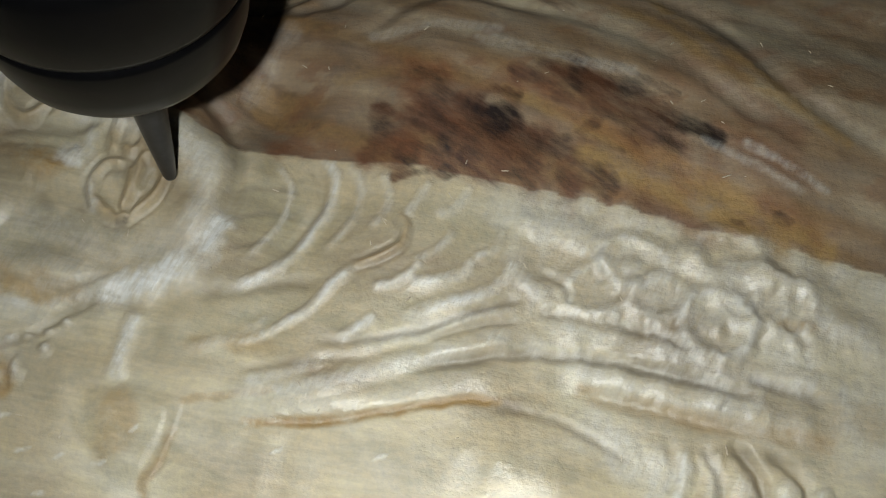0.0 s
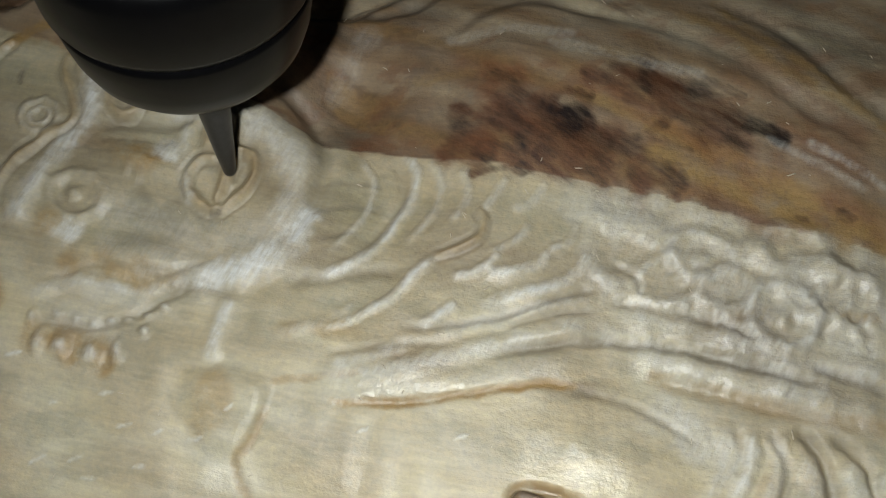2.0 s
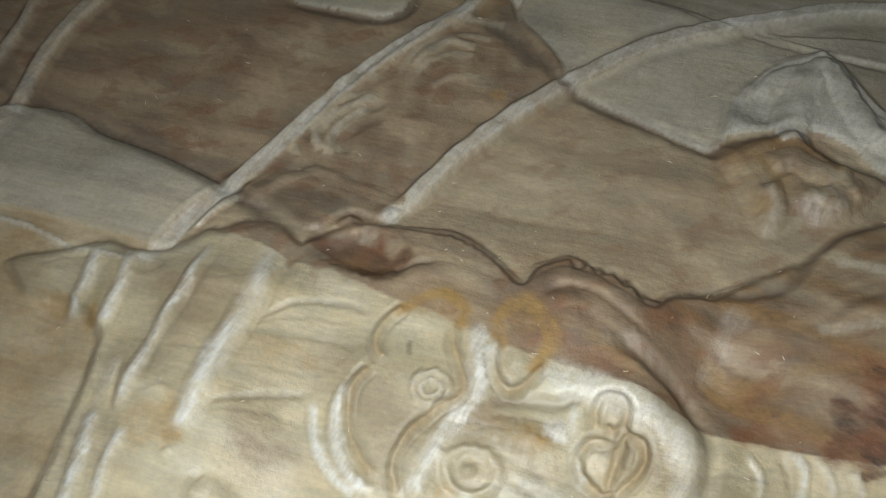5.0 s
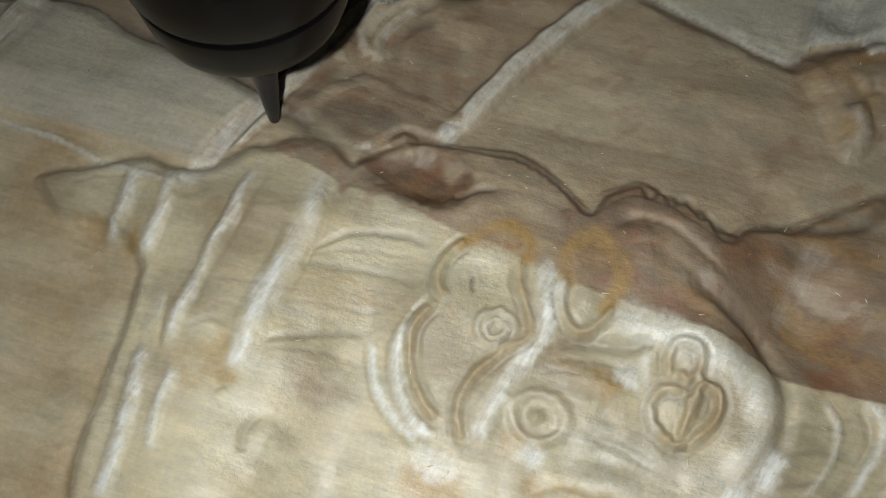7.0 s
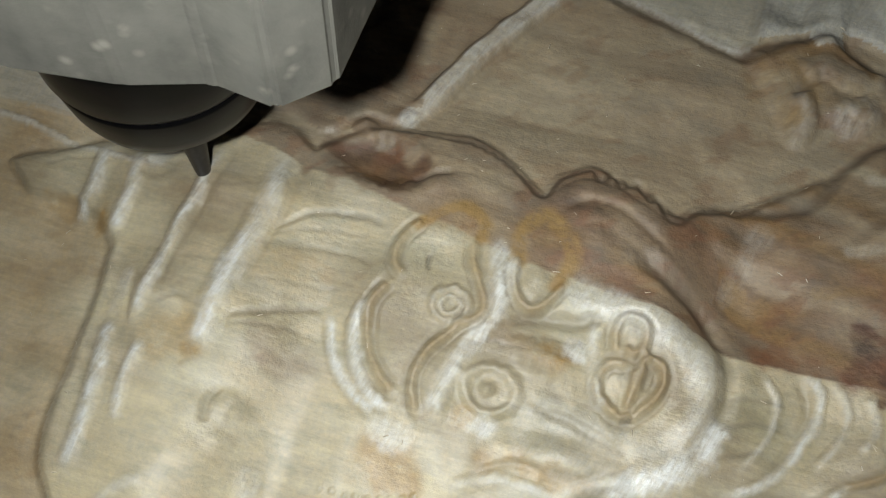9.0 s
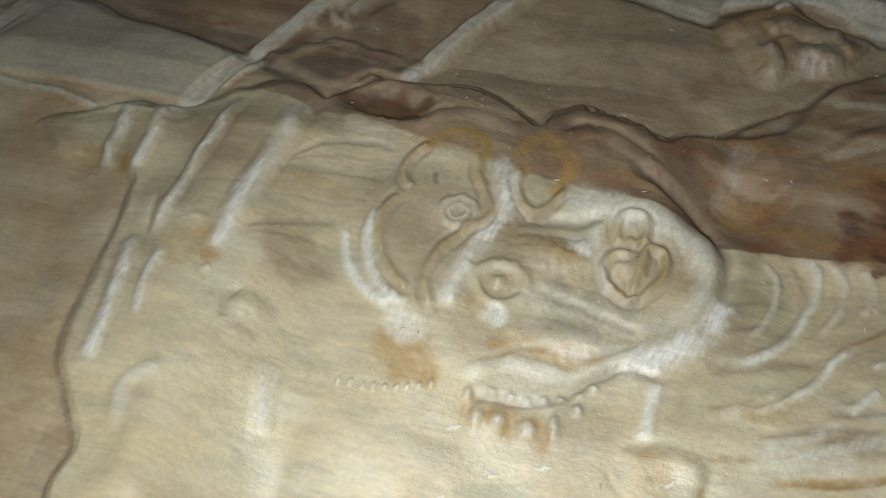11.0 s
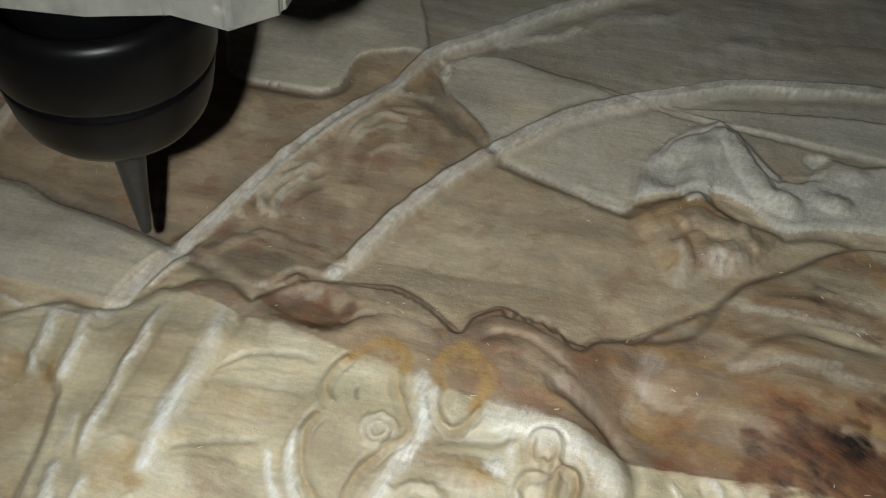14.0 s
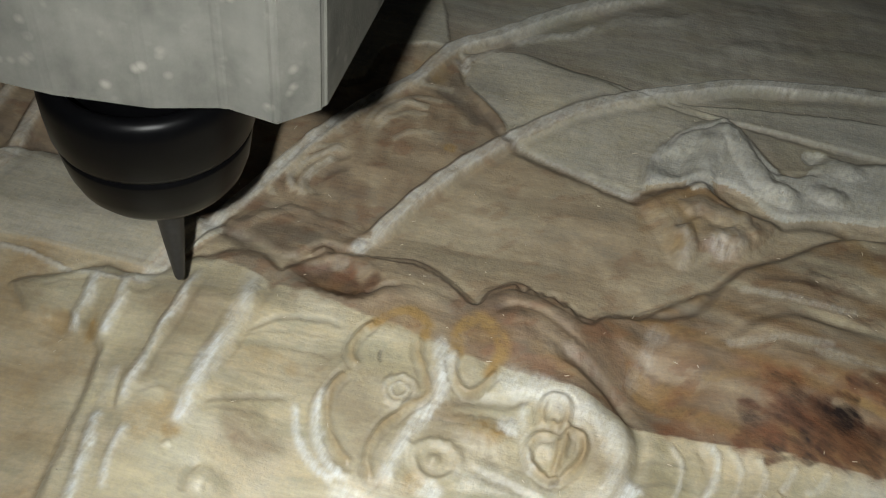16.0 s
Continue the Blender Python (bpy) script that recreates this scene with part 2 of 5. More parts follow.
def lean(x, y):
    """The head swells towards its crown, falls away towards the teeth and the shoulder, and drops steeply outside the cheek."""
    fall = np.interp(y, (-70, -57, -45, -33, -18, -8, 0, 10, 20, 28, 36), (-16, -11.5, -8, -5.5, -3, -1.2, 0.5, 2.5, 3.2, 2, 0))
    low = np.minimum(fall, 0) * (1 - 0.25 * smooth((x - 20) / 40)) * (1 - smooth((-48 - x) / 25))
    high = np.maximum(fall, 0) * (1 - smooth((x - 2) / 10) * smooth((48 - x) / 14))
    crown = 2.0 * smooth((-52 - x) / 14) * smooth((x + 108) / 14) * smooth((12 - y) / 10) * smooth((y + 58) / 14)
    drop = 7.5 * np.exp(-(((x - 19) / 9) ** 2) - ((y - 8) / 10) ** 2) + 3.0 * np.exp(-(((x - 32) / 10) ** 2) - ((y + 6) / 14) ** 2)
    return low + high + crown - drop


Z += lean(XX, YY)


def owner(name):
    if name == "figure" and "figure" in CARVED:
        return CARVED.index("figure")
    CARVED.append(name)
    return len(CARVED) - 1


def curve(points, steps=8):
    """A Catmull-Rom line through the points, with the share of the way along it."""
    p = np.array(points, float)
    p = np.vstack([2 * p[0] - p[1], p, 2 * p[-1] - p[-2]])
    out = []
    for k in range(1, len(p) - 2):
        for t in np.arange(steps) / steps:
            a, b, c, d = p[k - 1 : k + 3]
            out.append(0.5 * (2 * b + (c - a) * t + (2 * a - 5 * b + 4 * c - d) * t * t + (3 * b - a - 3 * c + d) * t**3))
    return np.array([*out, p[-2]])


def along(points, s):
    """The distance of the grid's points from a line, and how far along the nearest place lies."""
    line = curve(points)
    x, y = XX[s] + 0.10 * W5[s] + 0.09 * W2[s], YY[s] + 0.10 * W2[s] - 0.06 * W5[s]
    best, where = np.full(x.shape, 1e9), np.zeros(x.shape)
    for k, (a, b) in enumerate(zip(line, line[1:])):
        d = b - a
        t = np.clip(((x - a[0]) * d[0] + (y - a[1]) * d[1]) / max(d @ d, 1e-9), 0, 1)
        far = np.hypot(x - a[0] - t * d[0], y - a[1] - t * d[1])
        near = far < best
        best[near], where[near] = far[near], ((k + t) / (len(line) - 1))[near]
    return best, where


CUT = 0.30  # the cuts are shallow


def paint(points, name):
    """Counts a region as one carved part, with no change of height."""
    s = spot(points, 2)
    OWNER[s][inside(points, s) > 0] = owner(name)


def raised(points, width, name, fibre_sheen, profile, height):
    s = spot(points, width * 2 + 3)
    d, u = along(points, s)
    ends = smooth(np.minimum(u, 1 - u) * 7 + 0.2)
    uneven = 1 + 0.12 * W5[s]
    Z[s] += CUT * height * uneven * profile(d) * ends
    # ridge tops whitened for torn fibres and for painted sheen
    FIBRE_SHEEN[s] = np.maximum(FIBRE_SHEEN[s], 1.0 * fibre_sheen * np.clip(0.8 + 0.2 * W5[s], 0.4, 1) * (1 - smooth((d / width - 0.1 + 0.12 * W2[s] + 0.08 * W5[s]) / 1.05)) * ends)
    OWNER[s][(d < 0.95 * width) & (ends > 0.3)] = owner(name)


def rib(points, width, height, name="figure", fibre_sheen=0.0):
    """A raised round strand."""
    raised(points, width, name, fibre_sheen, lambda d: np.clip(1 - (d / (1.3 * width)) ** 2, 0, 1) ** 1.1, height)


def band(points, width, height, name="figure", fibre_sheen=0.0):
    """A flat strip at one height, with narrow sloping sides, that runs over whatever it crosses."""
    s = spot(points, width * 2 + 3)
    d, u = along(points, s)
    on = smooth(0.5 + (0.85 * width - d) / 1.8) * smooth(np.minimum(u, 1 - u) * 12 + 0.25)
    Z[s] = Z[s] * (1 - on) + on * (ramp(XX[s], YY[s]) + height - 1.1)
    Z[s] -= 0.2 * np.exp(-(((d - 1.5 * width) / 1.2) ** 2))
    FIBRE_SHEEN[s] = np.maximum(FIBRE_SHEEN[s], fibre_sheen * np.clip(0.85 + 0.2 * W5[s], 0.4, 1) * smooth(0.5 + (0.75 * width - d + 0.15 * W2[s]) / 1.4))
    # shade at the foot of the strip's sides, painted in
    MARK_SHADE[s] = np.maximum(MARK_SHADE[s] * (1 - on), 0.16 * np.exp(-(((d - 1.5 * width) / 1.3) ** 2)) * np.clip(0.7 + 0.5 * W14[s], 0, 1))
    OWNER[s][on > 0.5] = owner(name)


def groove(points, width, depth, mark_shade=0.5):
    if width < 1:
        depth, mark_shade = 0.75 * depth, 0.75 * mark_shade
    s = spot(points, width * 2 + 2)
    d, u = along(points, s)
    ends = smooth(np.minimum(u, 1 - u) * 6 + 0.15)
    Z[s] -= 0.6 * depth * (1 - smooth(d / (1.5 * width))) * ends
    # shade of the cut put into the colour, or a dark crack's own mark
    MARK_SHADE[s] = np.maximum(MARK_SHADE[s], min(1.0, 0.95 * mark_shade) * (1 - smooth((d / width - 0.1 + 0.14 * W2[s] + 0.1 * W5[s]) / 1.3)) * ends)


def wire(points, width, height, name):
    """A thin raised line with a cut on each side, left by the fine tool and painted dark as its shade."""
    s = spot(points, width * 3 + 2)
    d, u = along(points, s)
    ends = smooth(np.minimum(u, 1 - u) * 14 + 0.3)
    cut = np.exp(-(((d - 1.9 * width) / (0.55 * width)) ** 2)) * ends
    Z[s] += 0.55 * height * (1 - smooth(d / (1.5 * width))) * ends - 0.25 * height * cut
    MARK_SHADE[s] = np.maximum(MARK_SHADE[s], 0.38 * cut * np.clip(0.75 + 0.35 * W5[s], 0, 1))
    OCHRE[s] = np.maximum(OCHRE[s], 0.4 * (1 - smooth(d / (1.6 * width))) * ends)
    OWNER[s][d < 1.1 * width] = owner(name)


def inside(points, s):
    """Signed distance to a closed outline, positive within."""
    line = curve([*points, points[0]], 5)
    x, y = XX[s] + 0.12 * W5[s], YY[s] + 0.08 * W2[s]
    best, odd = np.full(x.shape, 1e9), np.zeros(x.shape, bool)
    for a, b in zip(line, line[1:]):
        d = b - a
        t = np.clip(((x - a[0]) * d[0] + (y - a[1]) * d[1]) / max(d @ d, 1e-9), 0, 1)
        best = np.minimum(best, np.hypot(x - a[0] - t * d[0], y - a[1] - t * d[1]))
        if a[1] != b[1]:
            odd ^= ((a[1] > y) != (b[1] > y)) & (x < d[0] * (y - a[1]) / d[1] + a[0])
    return np.where(odd, best, -best)


def pad(points, height, soft, name="figure"):
    s = spot(points, soft * 2 + 2)
    d = inside(points, s)
    Z[s] += height * smooth(0.5 + d / (2 * soft))
    OWNER[s][d > 0] = owner(name)
    return s, d


def pillow(points, height, depth):
    """Rounds a region up from its outline."""
    s = spot(points, 2)
    Z[s] += height * smooth(inside(points, s) / depth)


def oval(cx, cy, rx, ry, turn, margin):
    s = spot([(cx - max(rx, ry), cy - max(rx, ry)), (cx + max(rx, ry), cy + max(rx, ry))], margin)
    c, n = math.cos(radians(turn)), math.sin(radians(turn))
    x, y = XX[s] - cx + 0.2 * W5[s], YY[s] - cy + 0.2 * W2[s]
    return s, np.hypot((c * x + n * y) / rx, (c * y - n * x) / ry)


def dome(cx, cy, rx, ry, turn, height, name="figure"):
    s, r = oval(cx, cy, rx, ry, turn, 3)
    height *= 0.48
    Z[s] += height * (1 - smooth(r)) if height > 0 else height * (1 - smooth((r - 0.35) / 0.65))
    OWNER[s][r < 0.85] = owner(name)


def ring(cx, cy, rx, ry, turn, width, height, name="figure", fibre_sheen=0.3):
    s, r = oval(cx, cy, rx, ry, turn, width + 3)
    d = np.abs(r - 1) * min(rx, ry)
    Z[s] += 0.36 * height * (1 - smooth(d / (1.5 * width)))
    FIBRE_SHEEN[s] = np.maximum(FIBRE_SHEEN[s], fibre_sheen * (1 - smooth(d / width)))
    OWNER[s][(d < width) if name == "hair" else (r < 1 + 0.8 * width / rx)] = owner(name)


def teeth(points, rx, ry, height):
    for x, y in points:
        s, r = oval(x, y, rx, ry, 0, 2)
        Z[s] += height * (1 - smooth(r))
        FIBRE_SHEEN[s] = np.maximum(FIBRE_SHEEN[s], 0.6 * (1 - smooth((r - 0.1) / 0.6)))
        OWNER[s][r < 0.9] = owner("tooth")


# pale plate beside the crown tip
pad([(-169.9, 27.1), (-134.4, 39.9), (-118.3, 35.6), (-100.9, 31.9), (-88.1, 28.2), (-82.1, 26.4), (-84.9, 20.2), (-90, 13.7), (-93.8, 10.5), (-111.9, 10.9), (-161.5, 13.7)], 0.8, 0.6, "plate")
# scalloped plate behind the arch
pad([(-99.8, 98.2), (-93.7, 85.1), (-82.8, 84), (-70.9, 84.1), (-66, 87.4), (-63.2, 98.9), (-50.9, 104.1), (-46.8, 106.2), (-63.4, 136.5), (-109.5, 125.4)], 0.8, 0.6, "plate")
# pale plate inside the arch
pad([(-43.7, 102.5), (-39.2, 99.1), (-38.9, 90.6), (-31.2, 81.1), (-24.1, 73.6), (-18.1, 70.7), (-5.3, 66.8), (10.7, 63.4), (13.6, 77.1), (19.5, 88.1), (30.7, 95.7), (11.5, 99.3), (-10.6, 103.7), (-28.9, 107.1)], 0.8, 0.6, "plate")
pad([(11.5, 99.9), (30.7, 95.9), (46.6, 94.4), (69.1, 92.3), (92.9, 91.9), (94.1, 103.6), (69.6, 104.8), (46.5, 103.4), (25.6, 100.6)], 0.8, 0.6, "plate")
# ornamented band between the arch ribs
pad([(-83, 25.3), (-73.6, 24.4), (-64.7, 21), (-59, 26.9), (-50.5, 28.1), (-44.9, 40.6), (-37.7, 54.3), (-24.1, 73.6), (-38.9, 90.6), (-46.1, 103), (-58.1, 79.9), (-69.8, 61.4), (-77.6, 43.3)], 1.0, 1.0, "spandrel")
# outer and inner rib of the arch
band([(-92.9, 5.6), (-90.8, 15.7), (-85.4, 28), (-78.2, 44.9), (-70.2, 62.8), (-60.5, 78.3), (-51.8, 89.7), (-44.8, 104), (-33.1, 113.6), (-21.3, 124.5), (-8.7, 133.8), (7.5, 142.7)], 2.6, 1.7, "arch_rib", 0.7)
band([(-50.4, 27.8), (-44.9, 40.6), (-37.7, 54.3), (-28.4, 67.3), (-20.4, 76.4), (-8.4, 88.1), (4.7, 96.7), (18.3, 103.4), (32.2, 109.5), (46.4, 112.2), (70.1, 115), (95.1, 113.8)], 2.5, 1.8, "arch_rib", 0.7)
rib([(-79.5, 23), (-76.5, 32.5), (-67.7, 33.7), (-54.9, 30.2)], 1.5, 0.9, "scroll", 0.4)
rib([(-74.2, 38.9), (-78, 44.2), (-78.5, 52), (-74, 60.3), (-64.1, 65.5)], 1.0, 0.7, "scroll", 0.2)
rib([(-64.5, 66.8), (-63.3, 74.2), (-58.4, 82.2), (-49.5, 88), (-40.5, 87.6)], 1.0, 0.7, "scroll", 0.2)
rib([(-60.8, 67.1), (-59.6, 72.7), (-55.9, 78.2), (-49.6, 82.4), (-42.7, 82.6)], 1.0, 0.7, "scroll", 0.2)
rib([(-57.2, 67.3), (-55.1, 72.3), (-51, 75.8), (-45.4, 76.8)], 1.0, 0.7, "scroll", 0.2)
rib([(-69.9, 42.7), (-73.6, 47.2), (-73.1, 52.9), (-69.1, 58.3), (-62.8, 60.7)], 1.0, 0.7, "scroll", 0.2)
rib([(-66.2, 43.1), (-70.1, 47.5), (-68.6, 52.7), (-64.9, 55.9)], 1.0, 0.7, "scroll", 0.2)
rib([(-52.6, 65), (-47.9, 69.1), (-42.5, 70)], 1.0, 0.7, "scroll", 0.2)
rib([(-29.7, 111.4), (-23, 116.5), (-14.4, 119.7), (-7.7, 126)], 1.6, 0.9, "scroll", 0.7)
rib([(-43.9, 100.2), (-40.2, 96.7), (-39.7, 101.2), (-32.2, 108.6)], 1.6, 0.9, "scroll", 0.7)
rib([(-9.2, 122), (-2, 129.2), (10.6, 131.5), (19.8, 138.1)], 1.8, 0.8, "scroll", 0.3)
rib([(22.9, 118.6), (38, 127.8), (53.5, 128.5), (71.8, 130)], 3.0, 0.9, "scroll", 0.1)
# cut edges of the plates, with the shade below them painted dark
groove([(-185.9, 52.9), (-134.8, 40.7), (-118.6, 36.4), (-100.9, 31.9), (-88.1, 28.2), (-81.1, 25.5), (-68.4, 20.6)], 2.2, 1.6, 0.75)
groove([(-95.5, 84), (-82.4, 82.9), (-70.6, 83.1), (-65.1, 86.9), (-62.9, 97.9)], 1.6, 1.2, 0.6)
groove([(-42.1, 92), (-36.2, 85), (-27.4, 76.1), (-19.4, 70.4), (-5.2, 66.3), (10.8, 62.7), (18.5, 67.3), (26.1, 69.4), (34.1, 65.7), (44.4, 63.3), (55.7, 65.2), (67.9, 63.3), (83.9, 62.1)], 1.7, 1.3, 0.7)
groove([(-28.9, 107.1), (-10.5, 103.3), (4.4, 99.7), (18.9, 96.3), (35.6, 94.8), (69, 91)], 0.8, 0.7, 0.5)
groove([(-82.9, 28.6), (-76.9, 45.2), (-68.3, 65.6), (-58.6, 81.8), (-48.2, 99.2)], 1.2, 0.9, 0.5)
pad([(12, 66.7), (12.3, 76.8), (16.9, 85.5), (23.3, 91.9), (30.7, 95.7), (35.8, 89.9), (42.7, 82), (49.3, 79.9), (56, 88.9), (63.9, 88.8), (79.8, 90.7), (84.6, 70.5), (68.1, 68.4), (57, 67.5), (44.4, 64.6), (37.8, 70), (26, 71.7)], 1.6, 1.6, "flame")
pad([(11, 63.5), (18.4, 67.7), (26.1, 69.4), (34.1, 65.3), (44.4, 62.6), (38.4, 51.7), (29.9, 49.7), (22.8, 44.9), (17.7, 53.4)], 2.6, 2.4, "fist")
groove([(56.9, 59.8), (47, 52.4), (37.4, 46.2), (31.7, 38.8), (28, 31.3), (21.8, 27.4), (13.6, 26.3), (7.9, 24.3), (4.3, 20.6)], 1.4, 1.3, 0.6)
rib([(26.3, 15.5), (35.4, 18.9), (49.3, 19.2), (67.8, 15.7), (83.9, 9.2), (99.4, 3.2), (111, 1)], 3.25, 0.65, "drapery", 0.0)
rib([(31.3, 28.4), (43.8, 33.4), (60.5, 34), (82.4, 33), (93, 23.8), (101.3, 16), (110.3, 9.3)], 3.50, 0.80, "drapery", 0.0)
rib([(32.5, 22), (44.6, 28.3), (58.9, 28.4), (71.9, 25.6), (83, 18.8), (98.7, 10.6), (110.5, 6.2)], 2.50, 0.45, "drapery", 0.0)
groove([(29.8, 19.3), (44.2, 31.4), (66.2, 31.6), (80.3, 26.8), (93.1, 17.9), (110.4, 7.7)], 1.6, 0.9, 0.3)
groove([(75.2, 40.4), (83.3, 37.9), (92.2, 32.7), (102.3, 21.6), (110.5, 16.2), (119.4, 11.8)], 1.6, 0.9, 0.45)
rib([(82.9, 43.1), (93.2, 37.2), (104.4, 25.1), (119.4, 15), (126.5, 11.1)], 2.75, 0.65, "drapery", 0.0)
rib([(31.4, 17.2), (48.4, 18.8), (68.2, 13.6), (91.8, 6.3), (109.9, 0), (120.3, -2.8)], 3.00, 0.50, "drapery", 0.0)
rib([(38, 22.7), (57.1, 25.3), (76.4, 21.8), (95.4, 13.7), (112, 6.7), (119.7, 5.2)], 2.25, 0.40, "drapery", 0.0)
SUBJECT = [(-121.7, -0.4), (-118.3, 2.3), (-111.1, 5), (-107.7, 6.7), (-102.9, 8.4), (-97.9, 7.4), (-91.8, 8.7), (-88.5, 11.6), (-85.5, 15.3), (-81.4, 16.9), (-75.7, 19.8), (-70.1, 19.7), (-65.3, 16.4), (-63.7, 17.7), (-59.4, 21.3), (-52.7, 24.5), (-42.3, 26.6), (-35.8, 26.9), (-28.7, 24), (-23.6, 20.1), (-20.5, 18.5), (-18.5, 23.3), (-13.4, 27.1), (-6.9, 25.4), (-1.4, 23.9), (2.2, 21), (5.2, 21.3), (8.3, 25.2), (15.2, 27.2), (20.6, 30.6), (31.7, 39.2), (37.4, 46.7), (47, 52.9), (56.3, 59.3), (67.9, 63.3), (96.1, 63.3), (136.2, 68.3), (169.9, 17.4), (154.2, -65.1), (68.4, -83.4), (-36.5, -105.5), (-78.7, -80.7), (-82.2, -65.5), (-90.7, -53), (-92.6, -43.1), (-92.9, -36), (-94, -27.8), (-94.7, -16.2), (-95.5, -12.2), (-101.3, -7.4), (-108.1, -5.7), (-113.2, -6.3), (-117.9, -4.4)]
pad(SUBJECT, 2.2, 1.5, "drapery")
pillow(SUBJECT, 2.4, 16.0)
paint([(-121.7, -0.4), (-118.3, 2.3), (-111.1, 5), (-107.7, 6.7), (-102.9, 8.4), (-97.9, 7.4), (-91.8, 8.7), (-88.5, 11.6), (-85.5, 15.3), (-81.4, 16.9), (-75.7, 19.8), (-70.1, 19.7), (-65.3, 16.4), (-63.7, 17.7), (-59.4, 21.3), (-52.7, 24.5), (-42.3, 26.6), (-35.8, 26.9), (-28.7, 24), (-23.6, 20.1), (-20.5, 18.5), (-18.5, 23.3), (-13.4, 27.1), (-6.9, 25.4), (-1.4, 23.9), (2.2, 21), (5.2, 21.3), (12.9, 15), (14, 6), (17.4, -1.8), (32.3, -1.7), (55.1, -1.7), (75.5, -2.8), (95.4, -4.9), (111.7, -6.6), (133.4, -10.2), (146.4, -66.9), (68.4, -83.4), (-36.5, -105.5), (-78.7, -80.7), (-82.2, -65.5), (-90.7, -53), (-92.6, -43.1), (-92.9, -36), (-94, -27.8), (-94.7, -16.2), (-95.5, -12.2), (-101.3, -7.4), (-108.1, -5.7), (-113.2, -6.3), (-117.9, -4.4)], "figure")
# jagged dark outline of the head: dark crack lines and painted shade
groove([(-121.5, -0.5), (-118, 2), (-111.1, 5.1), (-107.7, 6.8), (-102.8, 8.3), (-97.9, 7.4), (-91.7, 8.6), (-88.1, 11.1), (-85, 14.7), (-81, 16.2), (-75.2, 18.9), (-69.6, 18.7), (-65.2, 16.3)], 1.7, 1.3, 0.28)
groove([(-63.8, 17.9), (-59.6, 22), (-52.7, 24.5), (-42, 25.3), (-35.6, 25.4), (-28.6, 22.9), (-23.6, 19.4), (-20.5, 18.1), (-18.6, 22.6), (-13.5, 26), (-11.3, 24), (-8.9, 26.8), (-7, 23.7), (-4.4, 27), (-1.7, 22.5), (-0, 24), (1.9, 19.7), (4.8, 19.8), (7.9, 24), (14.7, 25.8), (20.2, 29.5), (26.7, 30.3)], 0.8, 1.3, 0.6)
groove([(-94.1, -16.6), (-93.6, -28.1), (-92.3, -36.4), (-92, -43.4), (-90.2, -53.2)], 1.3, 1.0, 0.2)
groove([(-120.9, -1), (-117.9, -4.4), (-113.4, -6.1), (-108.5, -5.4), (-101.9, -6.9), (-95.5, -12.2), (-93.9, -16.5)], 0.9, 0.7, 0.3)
# white rings round the crown
rib([(-103.9, 6.8), (-102.8, 1.1), (-103.4, -4.6), (-104, -8.6)], 1.8, 2.2, "crown_band", 1.1)
rib([(-96.7, 7.6), (-95.3, 1.2), (-95.5, -5.3), (-95.6, -10.1)], 1.5, 2.0, "crown_band", 1.1)
rib([(-81.7, 11.8), (-81.8, 5.3), (-82.5, -1.2), (-83.3, -6.6), (-83.9, -13.1), (-84.7, -20.3), (-84.3, -25.4)], 1.3, 1.9, "crown_band", 1.0)
groove([(-79.3, 12.1), (-79.3, 5.5), (-80.2, -0.9), (-81, -6.3), (-81.7, -12.8), (-82.4, -19.7)], 0.7, 0.5, 0.2)
rib([(-69.4, 15.3), (-68.7, 5.1), (-69.2, -2.7), (-70.4, -8), (-71.2, -14.3), (-71.7, -21.8), (-72.2, -27.2)], 2.7, 2.4, "crown_band", 0.75)
rib([(-70.4, -4.1), (-70.9, -9.9), (-71.5, -15.5), (-71.9, -22), (-72.2, -26.8)], 1.9, 0.9, "crown_band", 1.4)
groove([(-65, 15.1), (-65, 6), (-65.6, -1.5), (-66.8, -7.3), (-67.4, -14)], 0.8, 0.6, 0.15)
rib([(-88.3, -26.3), (-87, -33.7), (-86.2, -40.4), (-85.4, -47.9), (-85.9, -52.8)], 1.6, 1.9, "crown_band", 1.35)
rib([(-81, -29), (-81.4, -34.4), (-81.1, -39.2), (-79.9, -43.5)], 1.2, 1.4, "crown_band", 1.1)
rib([(-89, -16.2), (-88.8, -21.3), (-88.2, -26.1)], 1.5, 1.0, "crown_band", 0.45)
groove([(-87.5, -16.9), (-86.5, -22.5), (-85.1, -27)], 0.6, 0.6, 0.3)
dome(-72.1, -31.1, 1.6, 1.2, 0, 1.2, "crown_band")
groove([(-65.3, -32.4), (-66.4, -34.7), (-66.4, -37.2), (-65.8, -39.3)], 0.9, 1.2, 0.35)
dome(-62.3, -34.9, 4.2, 3.4, 20, 2.2, "figure")
dome(-62.4, -41.4, 3.6, 2.6, 10, 1.4, "figure")
rib([(-56.4, -42.7), (-55.7, -47.8), (-54.4, -55)], 1.9, 1.4, "crown_band", 0.7)
rib([(-71.7, -51.1), (-76, -53.7), (-77.5, -56.8), (-75.5, -63.1)], 1.4, 1.4, "crown_band", 0.55)
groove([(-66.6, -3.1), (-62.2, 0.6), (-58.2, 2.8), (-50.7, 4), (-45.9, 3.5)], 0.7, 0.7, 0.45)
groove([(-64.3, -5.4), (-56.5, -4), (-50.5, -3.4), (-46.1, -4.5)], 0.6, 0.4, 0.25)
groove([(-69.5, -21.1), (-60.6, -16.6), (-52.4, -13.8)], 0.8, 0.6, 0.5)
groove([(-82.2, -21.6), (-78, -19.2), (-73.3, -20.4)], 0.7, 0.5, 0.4)
